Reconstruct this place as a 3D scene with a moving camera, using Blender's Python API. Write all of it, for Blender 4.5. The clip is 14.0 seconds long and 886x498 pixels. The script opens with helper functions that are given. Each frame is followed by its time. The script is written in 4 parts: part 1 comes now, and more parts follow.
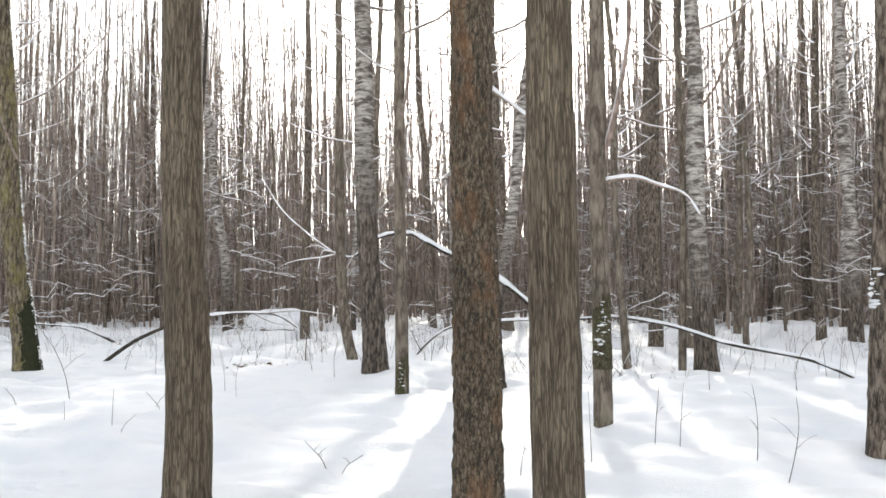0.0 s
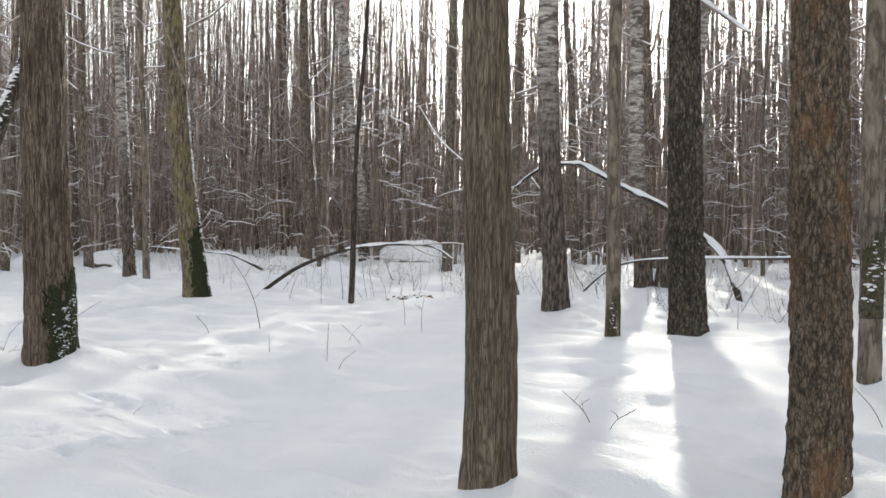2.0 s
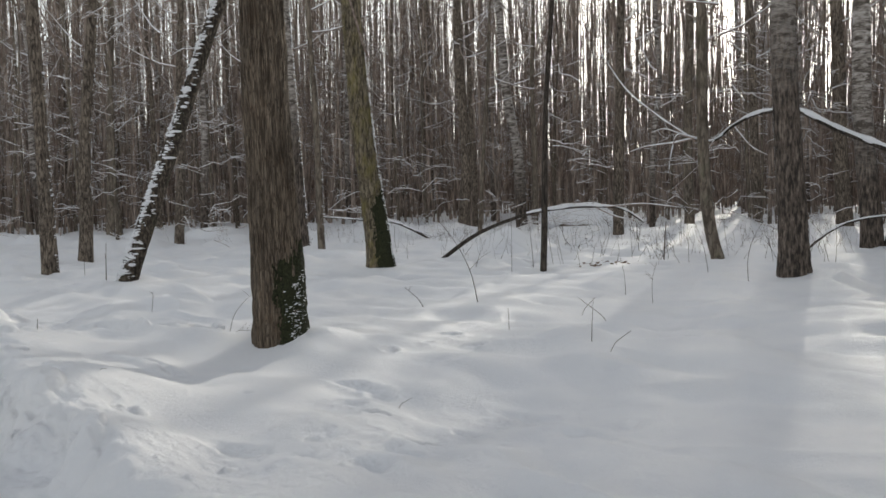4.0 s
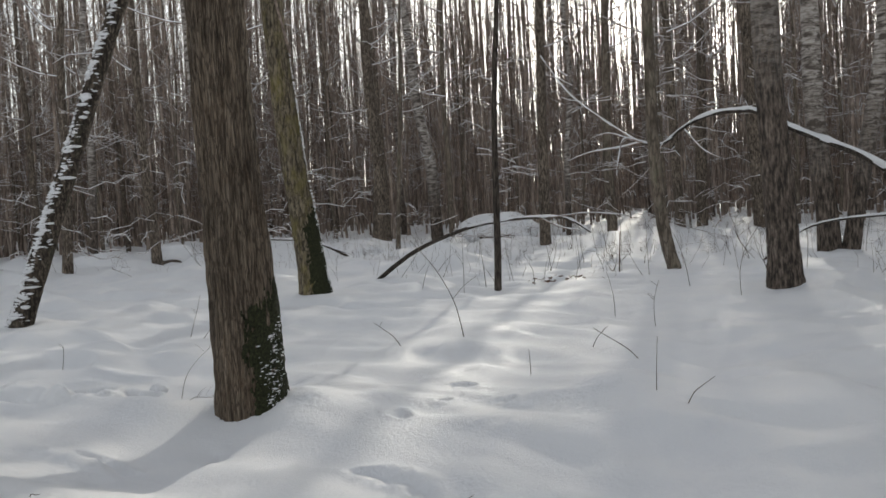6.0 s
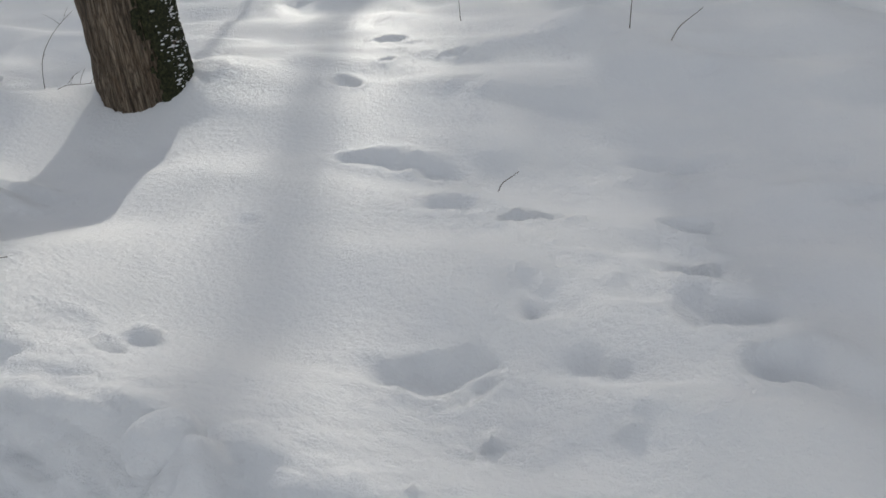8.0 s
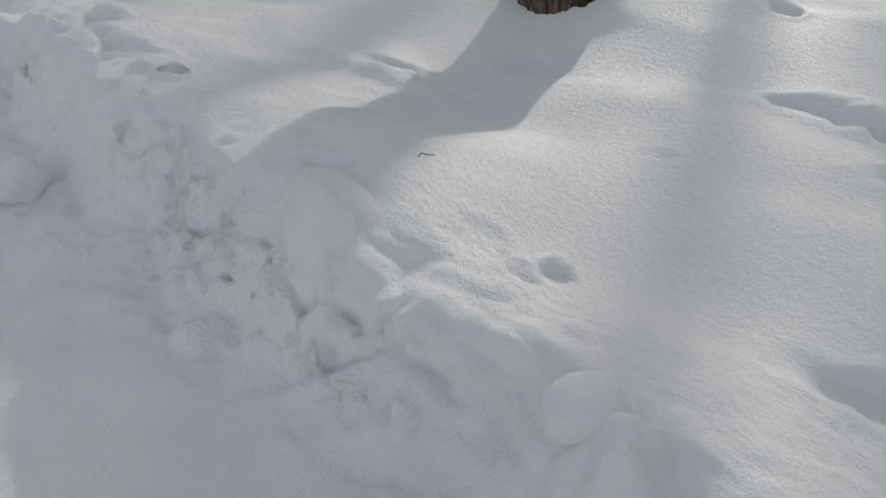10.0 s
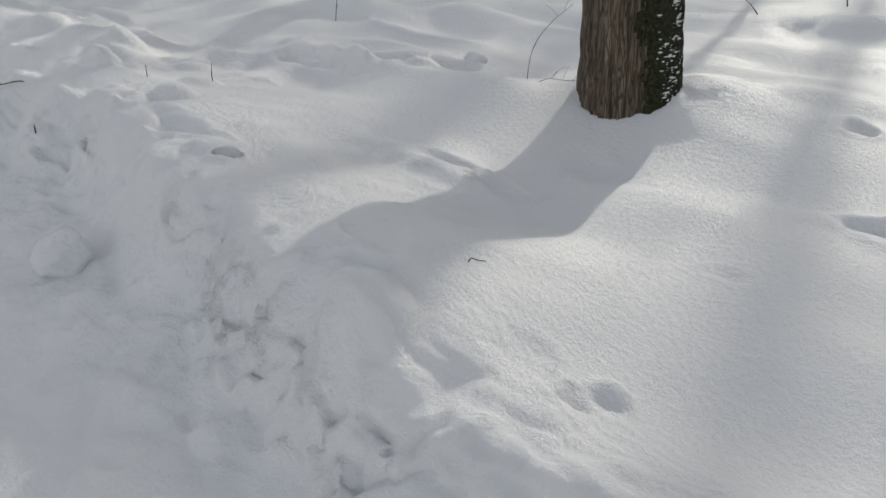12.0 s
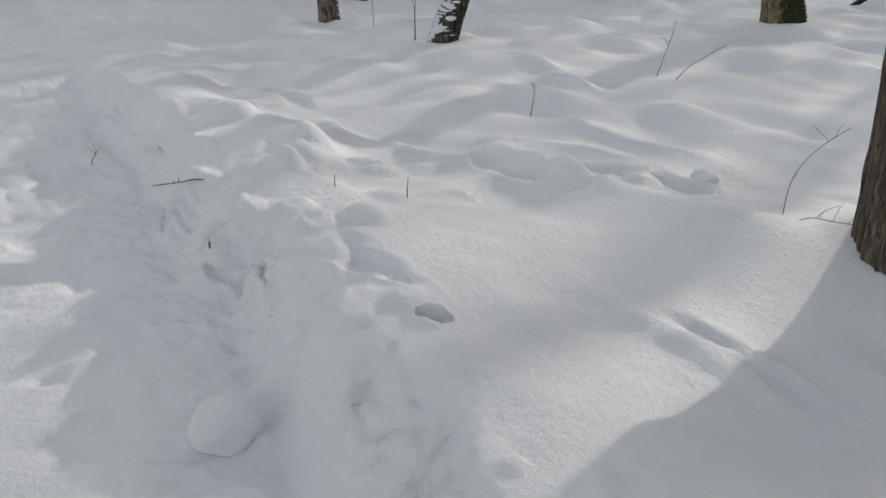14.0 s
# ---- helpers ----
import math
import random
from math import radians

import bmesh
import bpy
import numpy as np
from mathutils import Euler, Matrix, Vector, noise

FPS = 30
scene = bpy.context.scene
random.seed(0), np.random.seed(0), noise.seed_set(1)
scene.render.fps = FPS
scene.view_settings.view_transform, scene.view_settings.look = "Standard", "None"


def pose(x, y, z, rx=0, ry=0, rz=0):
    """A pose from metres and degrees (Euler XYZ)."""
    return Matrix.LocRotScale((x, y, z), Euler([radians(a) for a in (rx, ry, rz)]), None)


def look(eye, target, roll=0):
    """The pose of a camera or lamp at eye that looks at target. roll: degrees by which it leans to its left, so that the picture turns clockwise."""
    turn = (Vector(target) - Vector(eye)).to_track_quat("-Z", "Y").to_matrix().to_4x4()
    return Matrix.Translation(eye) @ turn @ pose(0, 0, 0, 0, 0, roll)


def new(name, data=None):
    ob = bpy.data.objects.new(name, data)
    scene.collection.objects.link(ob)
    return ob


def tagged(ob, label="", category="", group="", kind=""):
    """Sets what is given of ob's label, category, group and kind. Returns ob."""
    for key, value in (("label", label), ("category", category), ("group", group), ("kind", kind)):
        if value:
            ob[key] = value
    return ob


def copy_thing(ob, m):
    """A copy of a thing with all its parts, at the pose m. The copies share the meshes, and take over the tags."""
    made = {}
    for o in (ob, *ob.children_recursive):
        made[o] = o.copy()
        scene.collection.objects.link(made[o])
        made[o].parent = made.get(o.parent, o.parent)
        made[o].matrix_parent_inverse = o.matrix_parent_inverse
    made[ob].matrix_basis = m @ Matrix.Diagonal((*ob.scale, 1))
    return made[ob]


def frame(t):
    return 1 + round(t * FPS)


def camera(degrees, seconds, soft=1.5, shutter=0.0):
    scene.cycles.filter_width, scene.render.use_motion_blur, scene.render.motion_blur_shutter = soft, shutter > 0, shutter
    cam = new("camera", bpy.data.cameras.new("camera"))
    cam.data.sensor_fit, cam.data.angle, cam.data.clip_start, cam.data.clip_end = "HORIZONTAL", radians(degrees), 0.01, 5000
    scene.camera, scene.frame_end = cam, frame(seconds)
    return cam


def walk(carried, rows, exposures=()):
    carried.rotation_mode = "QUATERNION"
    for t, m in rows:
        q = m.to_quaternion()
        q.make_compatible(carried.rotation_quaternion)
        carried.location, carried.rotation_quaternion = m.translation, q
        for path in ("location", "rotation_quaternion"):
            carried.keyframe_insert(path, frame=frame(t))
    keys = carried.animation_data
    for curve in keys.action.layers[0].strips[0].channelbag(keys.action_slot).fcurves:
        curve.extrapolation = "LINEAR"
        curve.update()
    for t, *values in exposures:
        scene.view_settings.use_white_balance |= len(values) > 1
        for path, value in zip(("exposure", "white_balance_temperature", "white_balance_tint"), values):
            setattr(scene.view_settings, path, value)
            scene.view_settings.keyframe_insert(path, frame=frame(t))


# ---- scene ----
cam = camera(56.0, 14.0, soft=1.6)
PATH = [
    (0, (1.714, 2.259, 1.197), (0.815, 4.042, 1.317), -0.5),
    (0.5, (1.292, 2.302, 1.19), (0.341, 4.059, 1.283), 0.0),
    (1, (0.974, 2.39, 1.18), (-0.05, 4.107, 1.238), 0.4),
    (1.5, (0.638, 2.456, 1.196), (-0.439, 4.141, 1.214), 0.6),
    (2, (0.264, 2.384, 1.193), (-0.859, 4.039, 1.153), 0.6),
    (2.5, (-0.125, 2.472, 1.157), (-1.373, 4.031, 1.049), -0.6),
    (3, (-0.508, 2.512, 1.182), (-1.825, 4.011, 1.058), -1.2),
    (3.5, (-0.963, 2.522, 1.164), (-2.303, 4.001, 1.037), -1.1),
    (3.7, (-1.107, 2.524, 1.156), (-2.466, 3.987, 1.03), -0.9),
    (5.8, (-2.869, 3.068, 1.239), (-4.196, 4.561, 1.144), -3.2),
    (6, (-3.014, 3.098, 1.251), (-4.176, 4.722, 1.146), -3.0),
    (6.5, (-3.414, 3.143, 1.257), (-4.183, 4.983, 1.1), -2.4),
    (7, (-3.846, 3.269, 1.239), (-4.554, 5.123, 0.991), -2.2),
    (7.5, (-4.217, 3.307, 1.236), (-4.892, 5.105, 0.677), -2.5),
    (8, (-4.518, 3.28, 1.213), (-5.118, 4.937, 0.266), -4.1),
    (8.5, (-4.689, 3.328, 1.202), (-5.411, 4.829, 0.095), -3.4),
    (9, (-4.826, 3.38, 1.195), (-5.758, 4.73, 0.051), -4.0),
    (9.2, (-4.854, 3.373, 1.191), (-5.881, 4.658, 0.053), -5.2),
    (11.3, (-5.021, 3.443, 1.125), (-6.325, 4.642, 0.196), -2.3),
    (11.5, (-5.019, 3.453, 1.132), (-6.346, 4.647, 0.231), -2.2),
    (12, (-5.052, 3.497, 1.133), (-6.394, 4.688, 0.251), -2.1),
    (12.5, (-5.307, 3.574, 1.114), (-6.616, 4.776, 0.195), -1.2),
    (13, (-5.537, 3.623, 1.146), (-6.91, 4.779, 0.264), -0.7),
    (13.5, (-5.776, 3.775, 1.17), (-7.305, 4.796, 0.384), -1.8),
    (14, (-5.881, 3.748, 1.194), (-7.472, 4.713, 0.461), -1.6),
]
EXPOSURES = [(0, 1.66, 6750, 8), (1, 1.66, 6750, 8), (1.5, 1.29, 6750, 8), (2, 1.23, 6750, 8), (2.6, 0.58, 6750, 8), (3.2, 0.57, 6750, 8), (6, 0.44, 6750, 8), (7, 0.46, 6750, 8), (7.5, 0.42, 6580, 8), (8, 0.43, 6580, 8), (8.5, 0.44, 6580, 8), (9, 0.27, 6580, 8), (11.5, 0.41, 6700, 8), (12, 0.43, 6700, 8), (13, 0.39, 6700, 8), (13.5, 0.33, 6700, 8), (14, 0.48, 6700, 8)]
walk(cam, [(t, look(eye, target, roll)) for t, eye, target, roll in PATH], EXPOSURES)

# ---- world, sun ----
SUN_AZ, SUN_EL = -19.9, 20.0
world = bpy.data.worlds.new("winter_sky")
scene.world = world
world.use_nodes = True
wn = world.node_tree
sky = wn.nodes.new("ShaderNodeTexSky")
sky.sky_type, sky.sun_disc = "NISHITA", False
sky.sun_elevation, sky.sun_rotation = radians(SUN_EL), radians(SUN_AZ)
sky.air_density, sky.dust_density, sky.ozone_density = 1.0, 1.0, 1.0
haze = wn.nodes.new("ShaderNodeHueSaturation")
haze.inputs["Saturation"].default_value = 0.27
wn.links.new(sky.outputs[0], haze.inputs["Color"])
wn.links.new(haze.outputs[0], wn.nodes["Background"].inputs[0])
wn.nodes["Background"].inputs[1].default_value = 0.15
sun_data = bpy.data.lights.new("sun", "SUN")
sun_data.energy, sun_data.angle, sun_data.color = 2.35, radians(0.8), (1.0, 0.95, 0.86)
sun = new("sun", sun_data)
to_sun = Vector((math.sin(radians(SUN_AZ)) * math.cos(radians(SUN_EL)), math.cos(radians(SUN_AZ)) * math.cos(radians(SUN_EL)), math.sin(radians(SUN_EL))))
sun.matrix_world = look(to_sun * 80, (0, 0, 0))

# ---- numeric helpers ----
rng = np.random.default_rng(7)


def lattice(i, j, k, seed):
    h = (i * 374761393 + j * 668265263 + k * 2147483647 + seed * 1274126177) & 0xFFFFFFFF
    h = ((h ^ (h >> 13)) * 1274126177) & 0xFFFFFFFF
    return ((h ^ (h >> 16)) & 0xFFFF) / 65535.0


def vnoise(x, y, z=0.0, seed=0):
    """Smooth value noise from 0 to 1 on arrays."""
    x, y, z = np.broadcast_arrays(np.asarray(x, float), np.asarray(y, float), np.asarray(z, float))
    i, j, k = np.floor(x).astype(np.int64), np.floor(y).astype(np.int64), np.floor(z).astype(np.int64)
    u, v, w = x - i, y - j, z - k
    u, v, w = u * u * (3 - 2 * u), v * v * (3 - 2 * v), w * w * (3 - 2 * w)
    out = 0
    for a in (0, 1):
        for b in (0, 1):
            for c in (0, 1):
                out = out + lattice(i + a, j + b, k + c, seed) * (u if a else 1 - u) * (v if b else 1 - v) * (w if c else 1 - w)
    return out


def sstep(a, b, x):
    t = np.clip((x - a) / (b - a), 0, 1)
    return t * t * (3 - 2 * t)


# ---- materials ----
def material(name, rough=0.8):
    m = bpy.data.materials.new(name)
    m.use_nodes = True
    n = m.node_tree.nodes
    b = n["Principled BSDF"]
    b.inputs["Roughness"].default_value = rough
    b.inputs["Specular IOR Level"].default_value = 0.25
    return m, n, m.node_tree.links, b


def coords(n, l, scale):
    tc, mp = n.new("ShaderNodeTexCoord"), n.new("ShaderNodeMapping")
    mp.inputs["Scale"].default_value = scale
    l.new(tc.outputs["Object"], mp.inputs["Vector"])
    return mp.outputs["Vector"]


def noise_tex(n, l, vec, scale, detail=4.0, rough=0.6):
    t = n.new("ShaderNodeTexNoise")
    t.inputs["Scale"].default_value, t.inputs["Detail"].default_value, t.inputs["Roughness"].default_value = scale, detail, rough
    l.new(vec, t.inputs["Vector"])
    return t.outputs["Fac"]


def ramp(n, l, fac, stops):
    r = n.new("ShaderNodeValToRGB")
    e = r.color_ramp.elements
    while len(e) < len(stops):
        e.new(0.5)
    for el, (p, c) in zip(e, stops):
        el.position, el.color = p, (*c, 1)
    l.new(fac, r.inputs["Fac"])
    return r.outputs["Color"]


def mix(n, l, fac, a, b):
    m = n.new("ShaderNodeMix")
    m.data_type = "RGBA"
    l.new(fac, m.inputs[0])
    for s, v in ((6, a), (7, b)):
        if isinstance(v, tuple):
            m.inputs[s].default_value = (*v, 1)
        else:
            l.new(v, m.inputs[s])
    return m.outputs[2]


def bump(n, l, b, fac, strength, distance, prev=None):
    m = n.new("ShaderNodeBump")
    m.inputs["Strength"].default_value, m.inputs["Distance"].default_value = strength, distance
    l.new(fac, m.inputs["Height"])
    if prev is not None:
        l.new(prev, m.inputs["Normal"])
    l.new(m.outputs["Normal"], b.inputs["Normal"])
    return m.outputs["Normal"]


def snow_material():
    m, n, l, b = material("snow", 0.55)
    v = coords(n, l, (1, 1, 1))
    c = ramp(n, l, noise_tex(n, l, v, 1.3, 6), [(0.3, (0.80, 0.815, 0.85)), (0.7, (0.88, 0.885, 0.90))])
    l.new(c, b.inputs["Base Color"])
    p = bump(n, l, b, noise_tex(n, l, v, 36, 6, 0.7), 0.62, 0.024)
    bump(n, l, b, noise_tex(n, l, v, 160, 3), 0.3, 0.003, p)
    return m


def bark_material(name, dark, mid, light, stretch=7.0, scale=26.0, tint=None, tint_at=0.6, depth=0.02, snow=0.0, plates=0.0, groove=0.62, warp_by=0.06, joint_to=0.16, snow_at=0.45):
    """Furrowed bark; tint: lichen or algae patches; snow: share of upward faces that carry snow."""
    m, n, l, b = material(name, 0.9)
    v = coords(n, l, (1, 1, 1 / stretch))
    f = noise_tex(n, l, v, scale, 6, 0.65)
    c = ramp(n, l, f, [(0.36, dark), (0.48, mid), (0.66, light)])
    g = n.new("ShaderNodeTexNoise")
    g.inputs["Scale"].default_value, g.inputs["Detail"].default_value = scale * groove, 3.0
    l.new(v, g.inputs["Vector"])
    cut = n.new("ShaderNodeMath")
    cut.operation = "SUBTRACT"
    l.new(g.outputs["Fac"], cut.inputs[0])
    cut.inputs[1].default_value = 0.5
    ab = n.new("ShaderNodeMath")
    ab.operation = "ABSOLUTE"
    l.new(cut.outputs[0], ab.inputs[0])
    line = ramp(n, l, ab.outputs[0], [(0.0, (0.85, 0.85, 0.85)), (0.045, (0, 0, 0))])
    c = mix(n, l, line, c, tuple(0.7 * k for k in dark))
    v2 = coords(n, l, (1, 1, 0.5))
    if plates:
        vo = n.new("ShaderNodeTexVoronoi")
        vo.feature = "DISTANCE_TO_EDGE"
        vo.inputs["Scale"].default_value = plates
        warp = n.new("ShaderNodeVectorMath")
        warp.operation = "MULTIPLY_ADD"
        wn3 = n.new("ShaderNodeTexNoise")
        wn3.inputs["Scale"].default_value = 14
        l.new(v, wn3.inputs["Vector"])
        l.new(wn3.outputs["Color"], warp.inputs[0])
        warp.inputs[1].default_value = (warp_by, warp_by, warp_by)
        l.new(v, warp.inputs[2])
        l.new(warp.outputs[0], vo.inputs["Vector"])
        joint = ramp(n, l, vo.outputs["Distance"], [(0.0, (0.9, 0.9, 0.9)), (joint_to, (0, 0, 0))])
        c = mix(n, l, joint, c, dark)
        plate_height = vo.outputs["Distance"]
    if tint:
        patch = ramp(n, l, noise_tex(n, l, v2, 3.5, 5, 0.7), [(tint_at - 0.07, (0, 0, 0)), (tint_at + 0.10, (0.7, 0.7, 0.7))])
        c = mix(n, l, patch, c, tint)
    blotch = ramp(n, l, noise_tex(n, l, v2, 2.1, 4), [(0.25, (0.62, 0.62, 0.62)), (0.75, (1.25, 1.22, 1.18))])
    mul = n.new("ShaderNodeMix")
    mul.data_type, mul.blend_type = "RGBA", "MULTIPLY"
    mul.inputs[0].default_value = 1.0
    l.new(c, mul.inputs[6]), l.new(blotch, mul.inputs[7])
    c = mul.outputs[2]
    if snow:
        g, s = n.new("ShaderNodeNewGeometry"), n.new("ShaderNodeSeparateXYZ")
        l.new(g.outputs["Normal"], s.inputs[0])
        up = ramp(n, l, s.outputs["Z"], [(snow_at, (0, 0, 0)), (snow_at + 0.3, (1, 1, 1))])
        c = mix(n, l, up, c, (0.84, 0.85, 0.88))
    l.new(c, b.inputs["Base Color"])
    first = bump(n, l, b, f, 0.8, depth)
    second = bump(n, l, b, ab.outputs[0], 0.7, depth * 2.0, first)
    if plates:
        bump(n, l, b, plate_height, 0.8, depth, second)
    return m


def birch_material(name, old_to):
    """Pale banded bark above, dark furrowed bark up to about old_to."""
    m, n, l, b = material(name, 0.75)
    v = coords(n, l, (1, 1, 5))
    f = noise_tex(n, l, v, 3.4, 7, 0.75)
    c = ramp(n, l, f, [(0.38, (0.05, 0.042, 0.036)), (0.46, (0.25, 0.22, 0.195)), (0.60, (0.54, 0.50, 0.465))])
    big = noise_tex(n, l, coords(n, l, (1, 1, 2.2)), 3.2, 5, 0.75)
    c = mix(n, l, ramp(n, l, big, [(0.50, (0, 0, 0)), (0.58, (1, 1, 1))]), c, (0.10, 0.083, 0.07))
    tc, s = n.new("ShaderNodeTexCoord"), n.new("ShaderNodeSeparateXYZ")
    l.new(tc.outputs["Object"], s.inputs[0])
    add = n.new("ShaderNodeMath")
    add.operation = "MULTIPLY_ADD"
    l.new(big, add.inputs[0])
    add.inputs[1].default_value = 2.4
    l.new(s.outputs["Z"], add.inputs[2])
    mr = n.new("ShaderNodeMapRange")
    l.new(add.outputs[0], mr.inputs[0])
    mr.inputs[1].default_value, mr.inputs[2].default_value = old_to, old_to + 1.9
    mr.inputs[3].default_value, mr.inputs[4].default_value = 1.0, 0.0
    rough_bark = ramp(n, l, noise_tex(n, l, coords(n, l, (1, 1, 0.25)), 24, 5), [(0.4, (0.03, 0.025, 0.021)), (0.55, (0.12, 0.095, 0.078)), (0.72, (0.25, 0.21, 0.175))])
    c = mix(n, l, mr.outputs[0], c, rough_bark)
    l.new(c, b.inputs["Base Color"])
    bump(n, l, b, f, 0.5, 0.012)
    return m


SNOW = snow_material()
LINDEN = bark_material("linden_bark", (0.07, 0.056, 0.041), (0.19, 0.154, 0.112), (0.275, 0.227, 0.168), 12, 60, (0.165, 0.13, 0.09), 0.66, 0.02, plates=70.0, warp_by=0.024, joint_to=0.11)
OLD_LINDEN = bark_material("old_linden_bark", (0.06, 0.046, 0.035), (0.205, 0.162, 0.122), (0.31, 0.256, 0.202), 12, 40, (0.12, 0.08, 0.052), 0.62, 0.04, plates=62.0, warp_by=0.024, joint_to=0.12)
ASPEN = bark_material("scaly_bark", (0.04, 0.034, 0.026), (0.15, 0.118, 0.084), (0.27, 0.22, 0.165), 3.0, 40, (0.23, 0.12, 0.06), 0.58, 0.025, plates=34.0, joint_to=0.10)
DARKBARK = bark_material("dark_furrowed_bark", (0.04, 0.033, 0.028), (0.15, 0.122, 0.098), (0.31, 0.265, 0.22), 4, 26, None, 0.6, 0.03)
ALGAE = bark_material("algae_bark", (0.04, 0.034, 0.026), (0.15, 0.125, 0.09), (0.29, 0.25, 0.18), 4, 24, (0.19, 0.165, 0.06), 0.55, 0.02)
SMOOTH = bark_material("young_bark", (0.09, 0.074, 0.06), (0.17, 0.142, 0.115), (0.27, 0.235, 0.195), 4, 14, (0.09, 0.095, 0.06), 0.62, 0.008)
TWIG = bark_material("twig_bark", (0.20, 0.152, 0.13), (0.34, 0.265, 0.23), (0.44, 0.36, 0.315), 3, 9, None, 0.6, 0.004, 1.0, snow_at=0.05)
CROWN_TWIG = bark_material("crown_twig_bark", (0.19, 0.148, 0.13), (0.32, 0.255, 0.22), (0.42, 0.345, 0.30), 3, 9, None, 0.6, 0.004, 1.0, snow_at=0.3)
WOODS = bark_material("woods_bark", (0.19, 0.15, 0.13), (0.35, 0.285, 0.245), (0.48, 0.41, 0.36), 6, 5, (0.10, 0.085, 0.07), 0.55, 0.01)
CRACKED = bark_material("cracked_bark", (0.025, 0.021, 0.017), (0.10, 0.081, 0.065), (0.22, 0.185, 0.15), 3.0, 26, (0.09, 0.092, 0.06), 0.62, 0.03, plates=24.0, joint_to=0.16)
BIRCH = birch_material("birch_bark", 2.3)
OLD_BIRCH = birch_material("old_birch_bark", 3.5)
MOSS = bark_material("moss", (0.012, 0.014, 0.008), (0.03, 0.034, 0.017), (0.06, 0.065, 0.03), 1.0, 60, None, 0.6, 0.01)
MOSSY_BARK = bark_material("mossy_bark", (0.03, 0.027, 0.017), (0.085, 0.075, 0.047), (0.15, 0.135, 0.085), 1.5, 40, (0.05, 0.052, 0.022), 0.5, 0.012)
BLACKISH = bark_material("blackish_bark", (0.02, 0.017, 0.015), (0.06, 0.05, 0.042), (0.13, 0.11, 0.095), 5, 30, None, 0.6, 0.008)
STRAW = bark_material("dry_stem", (0.06, 0.045, 0.035), (0.13, 0.10, 0.075), (0.2, 0.16, 0.12), 2, 30)
LEAF = bark_material("dead_leaf", (0.09, 0.05, 0.03), (0.17, 0.10, 0.06), (0.26, 0.17, 0.1), 1, 25)


# ---- mesh helpers ----
def mesh_object(name, verts, faces, mat, parent=None, label="", smooth=True):
    me = bpy.data.meshes.new(name)
    me.from_pydata(np.asarray(verts, float).tolist(), [], [tuple(f) for f in faces])
    if smooth:
        me.polygons.foreach_set("use_smooth", [True] * len(me.polygons))
    me.materials.append(mat)
    ob = new(name, me)
    ob.parent = parent
    if label:
        ob["label"] = label
    return ob


def empty(name, x, y, z):
    ob = new(name)
    ob.location = (x, y, z)
    ob.empty_display_size = 0.2
    return ob


def tube(pts, radii, seg, phase=0.0):
    """Vertices and faces of a closed tapered tube along pts."""
    pts, radii = np.asarray(pts, float), np.asarray(radii, float)
    tang = np.gradient(pts, axis=0)
    tang /= np.linalg.norm(tang, axis=1)[:, None] + 1e-9
    ref = np.array([0.0, 1.0, 0.0]) if abs(tang[:, 2]).mean() > 0.7 else np.array([0.0, 0.0, 1.0])
    a = np.cross(tang, ref)
    a /= np.linalg.norm(a, axis=1)[:, None] + 1e-9
    b = np.cross(tang, a)
    th = np.linspace(0, 2 * np.pi, seg, endpoint=False) + phase
    v = pts[:, None, :] + radii[:, None, None] * (a[:, None, :] * np.cos(th)[None, :, None] + b[:, None, :] * np.sin(th)[None, :, None])
    n = len(pts)
    f = [(i * seg + k, (i + 1) * seg + k, (i + 1) * seg + (k + 1) % seg, i * seg + (k + 1) % seg) for i in range(n - 1) for k in range(seg)]
    f += [tuple(range(seg)), tuple(range((n - 1) * seg, n * seg))[::-1]]
    return v.reshape(-1, 3), f


def join(chunks):
    verts, faces, o = [], [], 0
    for v, f in chunks:
        verts.append(v)
        faces += [tuple(i + o for i in q) for q in f]
        o += len(v)
    return np.concatenate(verts), faces


# ---- snow ground: one sheet ----
BUMPS, DENTS, LUMPS = [], [], []


def mound(x, y, h, r, ry=None):
    BUMPS.append((x, y, h, r, ry or r))


def dent(x, y, r, d, ry=None, turn=0.0):
    DENTS.append((x, y, 0.85 * r, d, 0.85 * (ry or r), turn))


def lump(x, y, r, h):
    LUMPS.append((x, y, r, h))


# broad swells under the trees
mound(-3.5, 11.4, 0.13, 1.5)
mound(-5.6, 14.4, 0.16, 2.0)
mound(-6.0, 19.2, 0.18, 2.5)
mound(-3.4, 13.7, -0.10, 0.9)
mound(-18.1, 15.4, 0.14, 2.0)
mound(-14.0, 8.8, 0.11, 2.0)
mound(-4.6, 6.9, -0.15, 1.1)
mound(-6.2, 6.4, -0.07, 0.8)
mound(-7.62, 6.85, -0.09, 0.6)
mound(-7.25, 7.2, 0.10, 0.3)
mound(-7.2, 7.7, 0.05, 0.7)
mound(-8.6, 6.2, 0.05, 0.8)
mound(-10.5, 7.6, 0.08, 1.1)
mound(-7.6, 10.1, 0.10, 0.7)
mound(-9.5, 11.5, 0.08, 1.3)
mound(-2.2, 8.8, 0.06, 1.0)
mound(0.6, 9.4, 0.07, 0.9)
mound(-0.4, 14.5, 0.10, 2.0)
mound(-13.9, 18.5, 0.55, 0.9, 0.8)
mound(-15.0, 26.5, 0.2, 3.0)
mound(-20.5, 20.0, 0.5, 0.9)
mound(-24.5, 24.0, 0.6, 1.0)
mound(-4.6, 4.95, 0.07, 0.5, 0.14)
